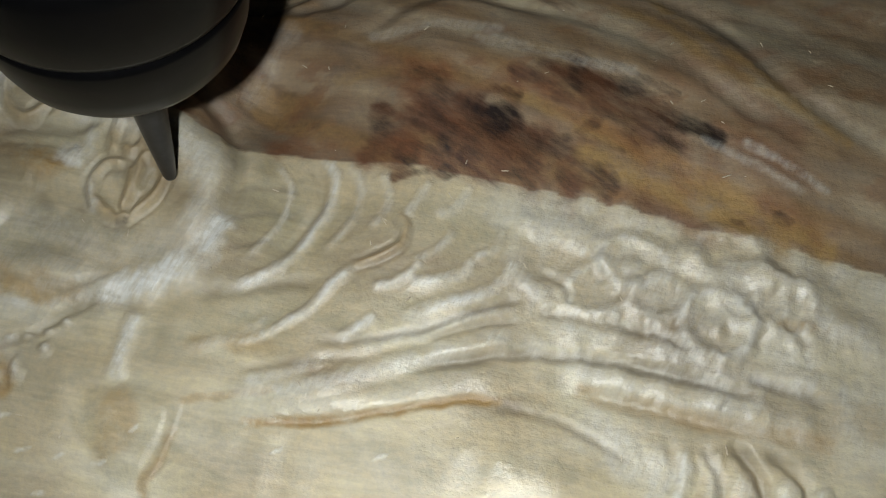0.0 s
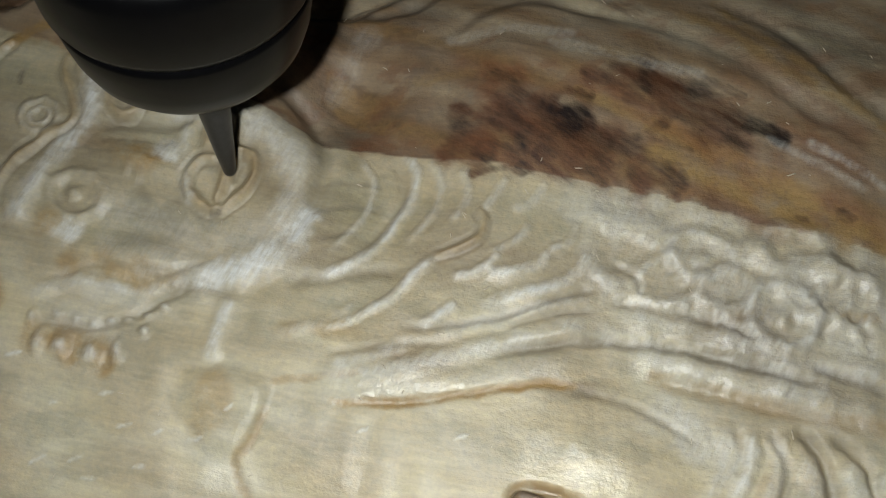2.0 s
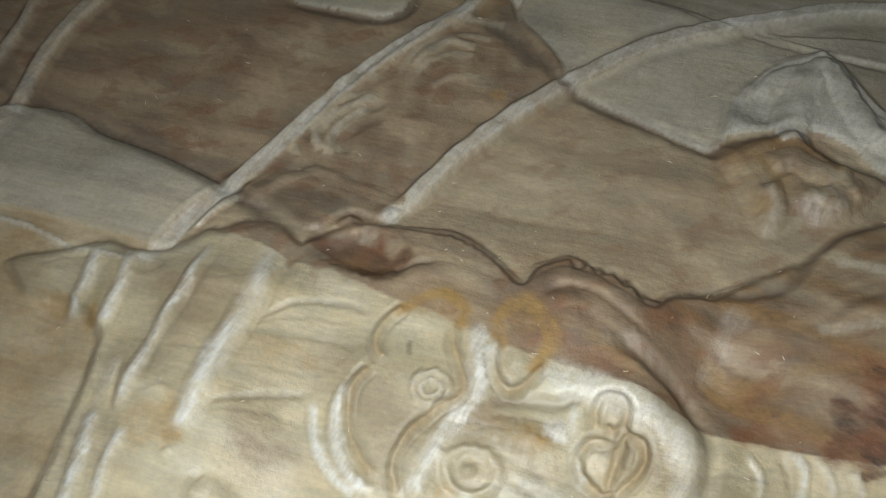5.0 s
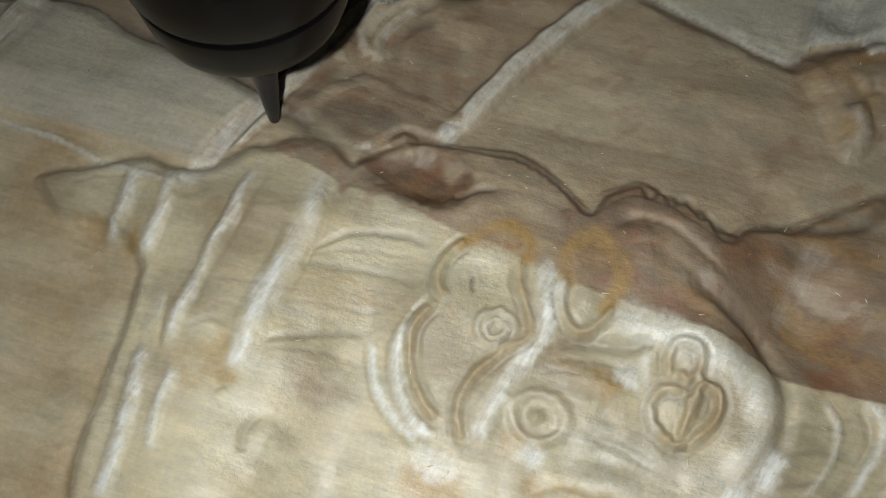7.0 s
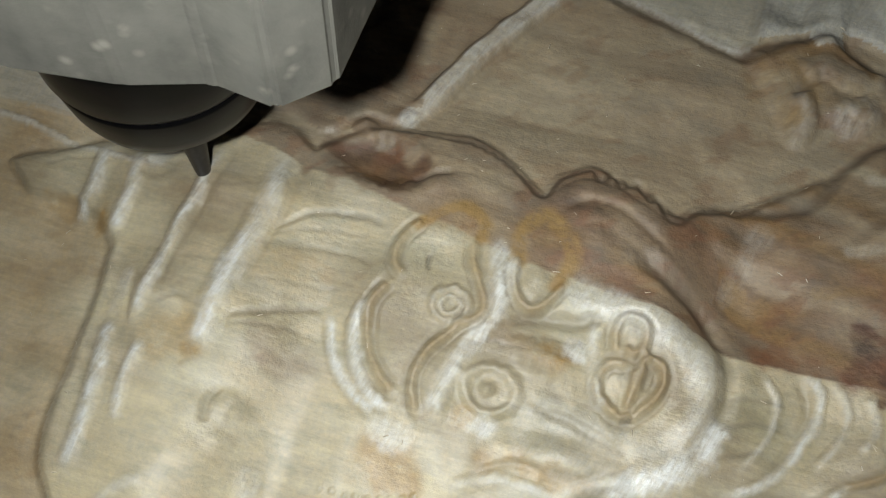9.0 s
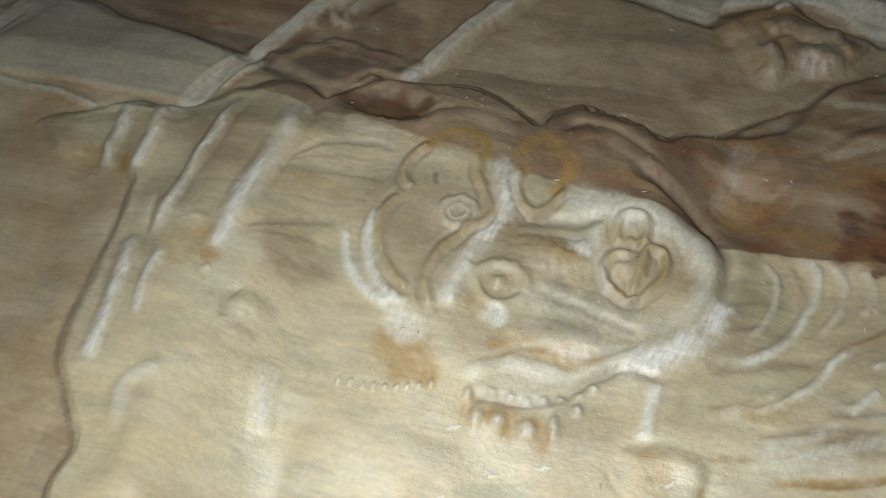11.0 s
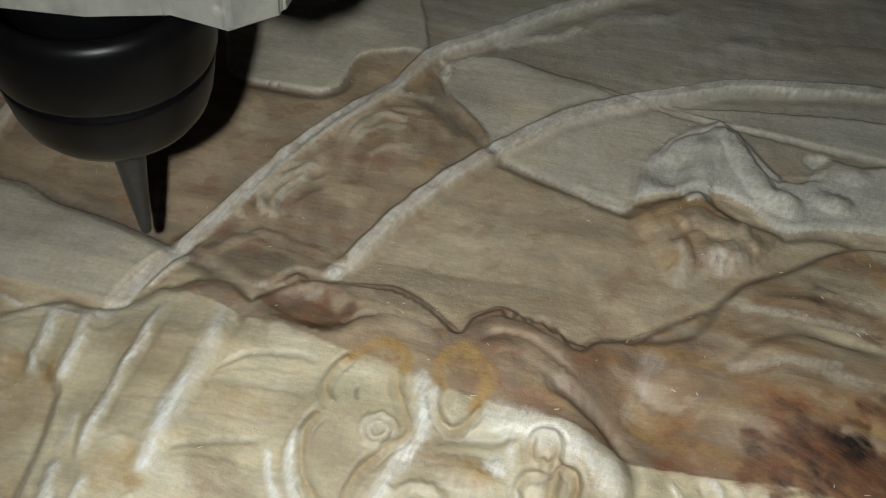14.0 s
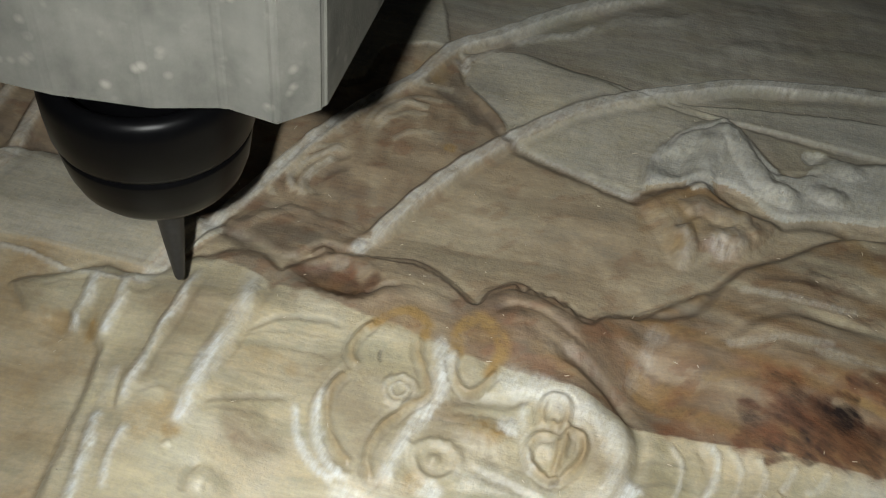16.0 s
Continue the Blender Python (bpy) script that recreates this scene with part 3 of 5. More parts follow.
# brown hollow and knob beside the crown
dome(-51.9, 16.6, 13.5, 6.8, -12, -6.0, "hollow")
dome(-57.6, 24.3, 3.2, 2.6, 0, 3.4, "figure")
groove([(-45.2, 13.7), (-41.6, 15.8), (-37.9, 17.2)], 1.0, 1.2, 0.6)
rib([(-41.8, 12.5), (-35.4, 15.6), (-29.1, 15.7), (-23.7, 14.8)], 1.8, 1.6, "figure", 0.15)
rib([(-18.4, 16.2), (-13.9, 21), (-7.8, 20.9), (-2.3, 18.4), (2.2, 15.8)], 1.8, 1.8, "figure", 0.25)
rib([(-15.4, 13.8), (-10, 16.1), (-3.7, 14.6), (3, 11.4)], 1.6, 1.2, "figure", 0.1)
groove([(-16.9, 16.1), (-12.5, 18.5), (-6.4, 18.7), (-0.8, 15.6), (5.1, 11.2)], 0.8, 0.7, 0.3)
# brow, lids and eyes
pad([(-47.7, -5.7), (-42.7, 4.8), (-28.9, 6.6), (-12.5, 1.3), (-0.9, 0.5), (13.1, -1.6), (17, -8.5), (15, -19.3), (4.2, -24), (-11.3, -22.6), (-27.4, -27.4), (-37, -28.1), (-45.5, -22.7), (-48.3, -13.7)], 0.9, 3.5, "figure")
rib([(-51.5, -14.4), (-49.5, -19.7), (-46.6, -24), (-42.7, -26.9), (-38.5, -28.8)], 1.2, 1.6, "scroll", 1.2)
rib([(-45.8, -10), (-46.8, -14.6), (-45.6, -19.2), (-43.1, -23.4), (-39.1, -26.9), (-35.9, -27.7)], 1.35, 2.0, "scroll", 1.2)
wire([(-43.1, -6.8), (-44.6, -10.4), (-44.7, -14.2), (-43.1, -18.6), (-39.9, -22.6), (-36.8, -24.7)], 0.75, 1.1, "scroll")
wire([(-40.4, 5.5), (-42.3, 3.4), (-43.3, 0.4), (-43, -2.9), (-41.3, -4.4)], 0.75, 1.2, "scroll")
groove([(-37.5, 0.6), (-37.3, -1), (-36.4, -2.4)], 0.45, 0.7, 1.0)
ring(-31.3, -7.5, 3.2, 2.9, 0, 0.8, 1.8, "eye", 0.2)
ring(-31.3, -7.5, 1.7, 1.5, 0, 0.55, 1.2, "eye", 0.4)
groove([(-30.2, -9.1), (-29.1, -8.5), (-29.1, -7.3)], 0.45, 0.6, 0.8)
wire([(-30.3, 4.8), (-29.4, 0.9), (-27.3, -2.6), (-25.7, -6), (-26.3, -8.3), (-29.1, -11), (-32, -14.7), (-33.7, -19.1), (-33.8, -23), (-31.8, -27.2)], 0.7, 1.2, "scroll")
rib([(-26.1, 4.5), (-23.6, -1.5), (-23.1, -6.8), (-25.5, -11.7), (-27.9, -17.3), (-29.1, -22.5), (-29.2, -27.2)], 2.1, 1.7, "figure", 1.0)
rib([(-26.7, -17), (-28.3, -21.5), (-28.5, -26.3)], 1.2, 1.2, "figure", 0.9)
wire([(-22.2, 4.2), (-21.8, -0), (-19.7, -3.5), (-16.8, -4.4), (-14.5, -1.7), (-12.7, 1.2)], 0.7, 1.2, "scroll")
dome(-17.6, 1.5, 2.4, 2.8, 0, 1.3, "figure")
# soft shadow of the nose's fold, painted into the cut
groove([(-21.1, -6.9), (-14.7, -5.3), (-9.1, -4.4), (-5, -2.4)], 1.4, 1.5, 0.4)
groove([(-19.6, -9.6), (-13.1, -8.3), (-6.4, -7.7)], 0.5, 0.4, 0.25)
dome(-11.8, -12.0, 9.5, 4.8, -8, 3.2, "figure")
dome(-7.6, -8.8, 2.8, 2.2, 0, 1.4, "figure")
ring(-20.5, -19.7, 4.6, 3.7, 0, 1.0, 1.9, "eye", 0.1)
dome(-20.8, -19.7, 2.1, 1.7, 0, 2.2, "eye")
groove([(-23.9, -21.1), (-22, -22.6), (-18.7, -22.3), (-16.7, -20.4)], 0.6, 0.7, 0.35)
groove([(-15.1, -19.2), (-8, -20.4), (-0.9, -22.2), (5.9, -23.5)], 1.0, 0.7, 0.15)
# rosette and the broad rim round it
rib([(-11.2, 1.7), (-1, 1), (7.1, -0.6), (12.7, -4), (15.2, -9.2), (14.9, -14.9), (11.7, -21.1)], 3.0, 2.0, "cheek_rim", 0.5)
# grey shadow line outside the rim, painted along its cut
groove([(-2.4, 10.6), (5.5, 7.4), (12.5, 4.4), (16.7, -1.2), (18.7, -8.8), (17.6, -16), (14.1, -22.5)], 1.7, 1.5, 0.22)
rib([(19.2, -13.6), (17.3, -19), (13.7, -24), (8.3, -27.6), (1.8, -30.4)], 3.2, 1.9, "cheek_rim", 1.3)
dome(1.9, -11.9, 8.0, 8.6, 0, 1.6, "rosette")
wire([(1.1, -9.3), (-1.9, -10), (-3.2, -12.8), (-2, -15.8), (0.9, -17.8), (3.1, -18.1)], 0.75, 1.3, "rosette")
wire([(4, -7.3), (6.7, -8.1), (7.7, -10.5), (6.9, -13.8), (4.8, -16.8), (3.3, -18.4)], 0.75, 1.3, "rosette")
wire([(3.8, -6.1), (3.8, -10.5), (3.1, -15.2), (2.9, -18)], 0.65, 1.1, "rosette")
wire([(2.7, -9.9), (2.5, -13.6), (2.3, -16.3)], 0.55, 0.9, "rosette")
wire([(-1.1, -7.8), (-2, -4.9), (-1.8, -2.5), (0.1, -1.6), (2.8, -2.6), (3.2, -5.7), (1.8, -7.5), (0, -6.9)], 0.7, 1.2, "rosette")
dome(5.9, -11.0, 2.0, 3.2, -20, -1.0, "rosette")
dome(0.0, -14.0, 2.2, 2.8, 10, -0.9, "rosette")
groove([(1.9, -18.6), (3.2, -18.6), (4.4, -18)], 0.6, 0.9, 1.0)
groove([(0.6, -20.2), (1.1, -18.9)], 0.4, 0.4, 0.6)
rib([(-5.6, -3.2), (-5.4, -8), (-3.6, -13.3), (-1, -18.1)], 1.5, 1.0, "figure", 0.6)
# dark soft shadow at the temple's edge, painted once more over the upper half
groove([(-2.4, 10.6), (5.5, 7.4), (12.5, 4.4), (16.7, -1.2)], 2.2, 1.4, 0.42)
# lip, teeth and jaw
dome(-5.9, -27.7, 13.5, 5.0, -2, 3.4, "figure")
rib([(-23.1, -37.4), (-16.2, -33.6), (-6.2, -33.3), (0.9, -30.4), (5.9, -27.2)], 1.3, 1.1, "figure", 0.6)
groove([(-21.1, -34), (-13.1, -30.1), (-3.3, -29.8), (4.7, -26.1)], 0.8, 0.6, 0.2)
teeth([(-43.8, -42.8), (-41.8, -42.8), (-39.7, -42.8), (-37.7, -42.6), (-35.7, -42.4), (-33.9, -41.9), (-32, -41.3), (-30.1, -40.8), (-28.4, -40.1)], 0.6, 1.0, 0.55)
teeth([(-17.6, -39.2), (-14.3, -39.4), (-11.3, -39.3), (-8.6, -38.6), (-5.9, -37.6), (-3.3, -36.3), (-0.8, -34.8)], 1.5, 1.1, 0.6)
teeth([(-19.1, -43.9), (-15.5, -43.8), (-10.4, -44.3), (-6.2, -43.1)], 2.2, 3.0, 1.1)
teeth([(-2.9, -39.2), (-21.6, -40.5)], 1.4, 1.8, 0.9)
groove([(-22.5, -40.7), (-17.6, -40.1), (-11.5, -39.8), (-5.2, -37), (-1.2, -33.2), (2.5, -31.2)], 1.0, 1.1, 0.35)
groove([(10.6, -30.8), (4.3, -30.4), (0.5, -31.7)], 0.9, 0.9, 0.35)
rib([(9.3, -31.3), (9, -36.7), (9, -42.2)], 1.5, 1.6, "figure", 1.0)
pad([(6.5, -45), (12.1, -43.3), (19, -44.9), (18.2, -51.3), (16.2, -54.7), (10.6, -52.6)], 1.4, 2.0, "figure")
groove([(20.2, -43.2), (19.5, -48), (18.5, -52.3), (16.9, -55.2), (18.2, -58.2), (20.1, -60.4), (21.8, -67.3)], 0.9, 0.7, 0.22)
groove([(10.9, -53.4), (6, -50.5), (3.1, -47.4)], 0.7, 0.4, 0.2)
groove([(-4.4, -72.6), (-1.6, -69.9), (3.9, -67.8), (8.2, -68.1)], 1.5, 1.6, 0.5)
dome(11.4, -69.4, 4.5, 3, 0, 1.6, "figure")
# hair: arcs behind the cheek
rib([(31.4, -1.6), (34.2, -4.9), (34.5, -9.2), (33.1, -13.7), (30.8, -18.3), (27.1, -22.9), (21.8, -26.3)], 1.1, 1.275, "hair", 0.85)
groove([(29.9, -2.9), (32.6, -6.9), (32.6, -11.4), (30.8, -15.8), (28.2, -20)], 1.0, 0.8, 0.25)
rib([(41.5, -3.6), (43.4, -6.8), (43.4, -10), (41.9, -13.4)], 0.99, 0.75, "hair", 0.5)
wire([(45.7, -10.7), (47.4, -12.8), (46.9, -15.7), (44, -17.7), (40.4, -19.4)], 0.55, 0.9, "hair")
rib([(49.7, -4.4), (48.1, -8), (46.9, -10.7)], 0.99, 0.75, "hair", 0.5)
rib([(56.2, -3.9), (54.4, -7.7), (51.3, -10)], 1.1, 0.675, "hair", 0.5)
rib([(40.5, -19.8), (38.1, -22.7), (35.1, -27.1), (32.2, -29.9)], 1.045, 1.125, "hair", 0.9)
rib([(58.4, -15.6), (56.7, -18.2), (52.2, -20.4), (48.9, -20.8)], 1.1, 0.9, "hair", 0.7)
rib([(65, -14.6), (63.5, -17.9), (59.5, -21.6), (53, -24.2), (49.2, -26.6)], 1.32, 1.125, "hair", 0.85)
rib([(45.8, -26.5), (43.4, -28.9), (40.6, -31.3)], 1.1, 1.125, "hair", 0.95)
rib([(40.3, -33.6), (34.2, -37), (28, -39.5)], 1.43, 0.975, "hair", 0.6)
rib([(30.3, -28.8), (25.3, -32.8), (18.1, -36)], 1.1, 0.6, "hair", 0.35)
rib([(67, -21.2), (58.9, -24.8), (50, -28.8), (43.8, -31.7)], 1.32, 1.125, "hair", 0.6)
rib([(67.2, -25.4), (59.6, -29.1), (49.1, -33.9), (36.7, -39.1), (25.5, -41.6)], 1.65, 1.275, "hair", 0.6)
rib([(65, -32.9), (56.9, -34.9), (47.2, -38.7), (33.6, -42.5), (24.2, -44)], 1.87, 1.125, "hair", 0.25)
groove([(67, -20.2), (62.3, -22.2), (55.3, -26.1), (45.4, -30.1), (37.1, -32.3)], 0.8, 1.2, 0.55)
groove([(67.5, -23.3), (59.2, -26.3), (53.9, -28.8)], 0.6, 0.9, 0.45)
groove([(26.5, -37.6), (36.7, -34.9), (46, -33.3)], 0.8, 0.6, 0.3)
groove([(50.9, -33.7), (60, -31), (68.2, -28.6), (78.4, -27.6), (87.6, -28.2), (96.7, -29.1), (103, -29.9)], 1.1, 1.4, 0.6)
groove([(69, -21.8), (74.8, -21.9), (86.9, -22.9), (93.6, -25)], 0.9, 1.2, 0.5)
groove([(100.1, -27.2), (105.6, -27.7), (111.8, -28.8)], 1.1, 1.2, 0.55)
groove([(16.8, -27.1), (23.5, -25.8), (29.1, -23.7), (36.9, -22.5)], 1.4, 1.0, 0.3)
rib([(69.5, -24.5), (77.8, -23.7), (86.3, -25), (91.8, -26.2)], 1.98, 1.425, "hair", 0.65)
rib([(69.5, -31.3), (78.7, -30.2), (87.9, -31), (96.9, -32), (111.9, -32.4)], 2.2, 1.5, "hair", 0.5)
rib([(95.5, -26.8), (102.9, -26.9), (111.7, -26.8)], 1.98, 1.2, "hair", 0.6)
groove([(77.2, -32.7), (84.7, -33.3), (92.8, -34.2), (100, -34.4), (112.1, -34.5)], 1.5, 1.0, 0.2)
groove([(30.3, -44.8), (43.2, -42.4), (52.1, -39.6), (61, -36.8), (66.5, -36.2)], 0.7, 0.7, 0.2)
groove([(96.8, -32.7), (97.4, -31.3), (97.9, -30.8)], 0.4, 0.5, 1.0)
rib([(24.3, -3.9), (27.5, -7.4), (27.8, -11.8), (26.3, -16.3), (23.4, -21.1)], 0.8, 1.0, "hair", 0.5)
rib([(36.1, -2.4), (38.6, -6.2), (38.9, -10.3), (37.5, -14), (35.3, -17.6)], 0.8, 1.0, "hair", 0.5)
rib([(50.7, -17.5), (48.3, -20.4), (43.8, -22.7)], 0.8, 1.0, "hair", 0.7)
rib([(54.5, -11.2), (53.1, -14.8), (49.2, -17.8)], 0.8, 1.0, "hair", 0.6)
rib([(36.4, -24.7), (33.7, -28.4), (30, -31.5), (25.5, -33.7)], 0.8, 1.0, "hair", 0.7)
rib([(62.2, -9.5), (61.3, -13.6), (58.3, -15.8)], 0.9, 1.0, "hair", 0.6)
# curls
dome(72.8, -8.8, 5.2, 4.2, -10, 2.6, "hair")
ring(82.1, -12.2, 5.0, 3.8, -10, 1.5, 1.9, "hair", 0.65)
dome(82.2, -12.7, 2.6, 2.0, 0, 1.4, "hair")
ring(95.2, -20.0, 5.2, 4.8, 0, 1.5, 2.2, "hair", 0.65)
dome(95.2, -20.4, 2.6, 2.3, 0, 1.6, "hair")
ring(77.5, -17.1, 5.0, 3.8, 20, 1.4, 1.6, "hair", 0.5)
dome(65.9, -8.4, 4.0, 3.4, 0, 1.7, "hair")
ring(86.3, -17.2, 4.0, 3.2, 0, 1.2, 1.5, "hair", 0.5)
dome(90.2, -10.3, 5.0, 3.6, -10, 2.0, "hair")
dome(101.2, -11.9, 5.5, 4.2, -15, 2.2, "hair")
ring(104.5, -15.9, 4.6, 4.0, 0, 1.4, 1.7, "hair", 0.5)
dome(109.1, -20.8, 4.5, 4.0, 0, 2.0, "hair")
ring(95.9, -8.9, 5.0, 4.0, -10, 1.4, 1.6, "hair", 0.5)
ring(99.7, -14.8, 5.4, 4.6, -10, 1.4, 1.6, "hair", 0.5)
dome(108.6, -12.4, 5.0, 4.0, -10, 2.2, "hair")
dome(114.0, -17.3, 5.0, 4.4, -10, 2.0, "hair")
groove([(68.1, -15.8), (72.2, -17.1), (74.1, -20.4)], 0.9, 1.1, 0.35)
groove([(77.3, -9.5), (76.4, -13.4), (78.7, -16)], 0.9, 1.1, 0.3)
groove([(88.7, -13.5), (89.6, -17.5), (89.6, -22.5), (91.6, -24.7)], 0.9, 1.2, 0.4)
groove([(98.9, -15.1), (101.5, -18.6), (101.1, -22.9)], 0.9, 1.2, 0.4)
groove([(104.7, -17.8), (107.7, -20.2), (108.9, -23.6)], 0.9, 1.2, 0.4)
rib([(65.9, -17.4), (69.6, -19.2), (70.9, -21.4)], 1.1, 0.9, "hair", 0.6)
rib([(100.6, -22.5), (98, -25), (94.5, -25.6)], 1.1, 0.9, "hair", 0.6)
# smooth shoulder and its pleats
dome(73.8, -48.5, 17, 13, -10, 3.6, "shoulder")
groove([(64.8, -37), (70.4, -37.2), (76.1, -37.9), (82, -40.1), (85.8, -41.3)], 0.8, 0.8, 0.4)
rib([(88.5, -38.7), (90.2, -42), (88.2, -47.8), (84.9, -52.8), (81.3, -57.7)], 1.6, 1.4, "pleat", 0.5)
rib([(92, -38.2), (92.9, -42.4), (91.1, -48), (87.5, -53.9)], 1.3, 2.0, "pleat", 0.85)
rib([(95.9, -37.8), (97.1, -42.5), (95.6, -48.3), (93.6, -54.8)], 1.5, 2.2, "pleat", 0.6)
rib([(100.7, -40), (102.3, -46.1), (100.4, -53.6)], 1.7, 2.2, "pleat", 0.75)
rib([(106.7, -39.8), (108.7, -45.8), (108.5, -52.2)], 1.7, 2.2, "pleat", 0.6)
rib([(111.5, -40.7), (114, -46.4)], 1.6, 2.0, "pleat", 0.6)
groove([(89.9, -37.7), (91.8, -40.8), (91.2, -44.9)], 0.9, 1.0, 0.3)
groove([(94.8, -37.5), (97.9, -41.7), (97.9, -47), (97, -52.3)], 0.9, 1.5, 0.45)
groove([(98.4, -36.1), (102.5, -39.9), (104.7, -44.8), (106, -50.7)], 1.2, 1.7, 0.5)
groove([(103.7, -36.8), (109.3, -40.2), (111.9, -46.8)], 1.0, 1.4, 0.35)
# two rough sticks in their sockets
pad([(40.8, -60.2), (43.2, -58.4), (46.8, -58.7), (53.1, -60.8), (60.3, -62.9), (56.1, -68.7), (45.4, -68.8), (42.9, -64.4)], 2.6, 0.7, "offcut")
pad([(59.3, -54.7), (60.6, -53.2), (64.3, -53.7), (72.9, -55.2), (82.6, -57.1), (90.6, -59.2), (83.7, -65.6), (65.9, -64.3), (62.8, -60.8), (63.2, -57.6)], 3.0, 0.7, "offcut")
groove([(64.2, -62.4), (61.4, -59.2), (59.4, -55.8), (59.8, -53.2), (63.7, -52.4), (70.1, -53.2)], 1.1, 1.1, 0.5)
groove([(41.1, -64.1), (39.9, -60.4), (42.4, -57.9), (46.6, -57.7)], 1.0, 0.9, 0.4)
# scrolls between the ribs of the arch
rib([(-70.2, 42.1), (-73, 46.3), (-72.1, 51.3), (-67.9, 56.3), (-63, 60.2)], 1.2, 2.0, "scroll", 0.35)
groove([(-67, 43.4), (-69.2, 47.7), (-67.7, 51.9), (-63.6, 56.3), (-60.6, 58.6)], 1.2, 0.8, 0.4)
rib([(-71.9, 37.9), (-62.4, 34.5), (-53.5, 33), (-48.3, 32.7)], 1.3, 1.2, "scroll", 0.4)
rib([(-77.8, 27.4), (-74.6, 32.9), (-69, 36.8), (-60.4, 35.2), (-51.2, 34.6)], 1.3, 1.3, "scroll", 0.5)
rib([(-68.4, 41.3), (-69.7, 46.9), (-67.9, 51.7), (-64.1, 56.7)], 1.3, 2.0, "scroll", 0.45)
groove([(-65, 42.5), (-65.9, 47), (-64.2, 51.3), (-59.6, 55.5)], 1.6, 0.8, 0.35)
groove([(-47, 88.6), (-41.7, 85.9), (-36.3, 81.6), (-30.7, 76.1)], 2.2, 1.2, 0.75)
rib([(-57.9, 69.6), (-55.9, 75.8), (-52.1, 79.6), (-45.5, 79.4)], 1.2, 1.6, "scroll", 0.3)
# flame and fist
dome(18.5, 76.2, 8, 6.5, 20, -3.0, "flame")
rib([(30.3, 92.9), (26.9, 82.3), (24.4, 74.2), (26.2, 66.6)], 3.4, 6.0, "flame", 0.3)
rib([(30.3, 92.9), (35.6, 82.3), (41.8, 73.1), (50.2, 70.5)], 2.8, 5.0, "flame", 0.3)
dome(44.2, 73.2, 5.0, 3.6, 0, 2.6, "flame")
dome(56.7, 74.6, 6.5, 4.0, -10, 3.4, "flame")
dome(61.3, 85.0, 5.5, 4.4, 0, 3.0, "flame")
dome(53.8, 88.6, 4.5, 3.2, 0, -2.2, "flame")
groove([(11, 66.2), (12.8, 76.2), (18.1, 86.9), (29.6, 94.5)], 1.3, 1.2, 0.45)
groove([(31.7, 92.9), (37.9, 84.7), (43.2, 79.7), (50.5, 81.7), (54.4, 82)], 1.2, 1.2, 0.5)
rib([(21.4, 59.3), (25.7, 62), (31.2, 59.9), (38.2, 61.1)], 2.6, 4.0, "fist", 0.15)
rib([(21.4, 55), (23.6, 49.2), (22.6, 45.6)], 2.2, 4.0, "fist", 0.3)
dome(31.6, 52.6, 6.5, 4.8, 0, 3.6, "fist")
rib([(32.8, 56.8), (35.7, 53.3), (33.7, 49.7)], 2.2, 2.5, "fist", 0.3)
dome(38.5, 57.2, 4.4, 3.6, 0, 2.5, "fist")
groove([(20.5, 52.2), (22.9, 57.2), (26, 59.3)], 1.2, 1.2, 0.25)
# far arch and the edge of the plate
band([(-151, 5.6), (-146.5, 20.7), (-141.6, 36.1)], 3.2, 1.6, "arch_rib", 0.6)
band([(-141.7, 38), (-142.7, 54.9), (-141.1, 67.1), (-138.2, 75.8)], 2.4, 1.5, "arch_rib", 0.45)
band([(-153, 48.4), (-153.3, 64.5), (-156.5, 82.3)], 1.8, 1.4, "arch_rib", 0.35)
rib([(-152.2, 10.3), (-135.7, 9.2), (-120.9, 7.8), (-105.4, 4.7), (-90.9, 3.5)], 0.8, 1.2, "plate", 0.6)
# small tears
groove([(113.4, -27.5), (113.9, -26.5)], 0.4, 0.4, 0.8)
groove([(-69, -6.2), (-60, -3.9), (-51.7, -3.1)], 0.6, 0.3, 0.4)
groove([(-50.2, 60.6), (-35.3, 58.7), (-13.3, 55), (7.4, 55)], 2.4, 0.3, 0.22)
groove([(-37.2, 43), (-17.6, 41), (2.6, 40.3), (15.7, 41.2)], 2.6, 0.3, 0.2)
groove([(16.2, -11.2), (23.8, -8.6), (29.5, -8.3)], 0.5, 0.2, 0.5)
groove([(18.7, -15.3), (24.2, -12.6), (30, -12.5)], 0.5, 0.2, 0.5)
groove([(19.2, -20.4), (24.7, -17.8), (27.4, -16.8)], 0.5, 0.2, 0.5)
groove([(67.8, -4.6), (73.5, -2.6)], 0.5, 0.2, 0.5)
groove([(-17.9, -21.3), (-9.4, -20.8), (-1.9, -20.5)], 0.5, 0.2, 0.5)
groove([(-26.5, -13.4), (-22.8, -11.5), (-18.3, -11.9)], 0.5, 0.2, 0.5)
groove([(-66.5, -12.8), (-57.7, -11), (-49.7, -9.3)], 0.45, 0.2, 0.4)
groove([(-66.6, -3.9), (-57.1, -0.1), (-47.7, 1)], 0.45, 0.2, 0.4)
groove([(-114.9, -0.1), (-108.9, 2.5), (-100.6, 3)], 0.45, 0.2, 0.4)
groove([(-87.5, 2.3), (-77.7, 2.8), (-69.9, 5.6)], 0.45, 0.2, 0.4)
groove([(-21.8, -11.6), (-13.6, -11.4), (-6.8, -10.4)], 0.45, 0.2, 0.4)
groove([(-2.9, -6.4), (5, -6.3), (10.4, -7.8)], 0.45, 0.2, 0.4)
groove([(-12.2, -16.9), (-1.8, -17.9), (5.5, -19.7)], 0.45, 0.2, 0.4)
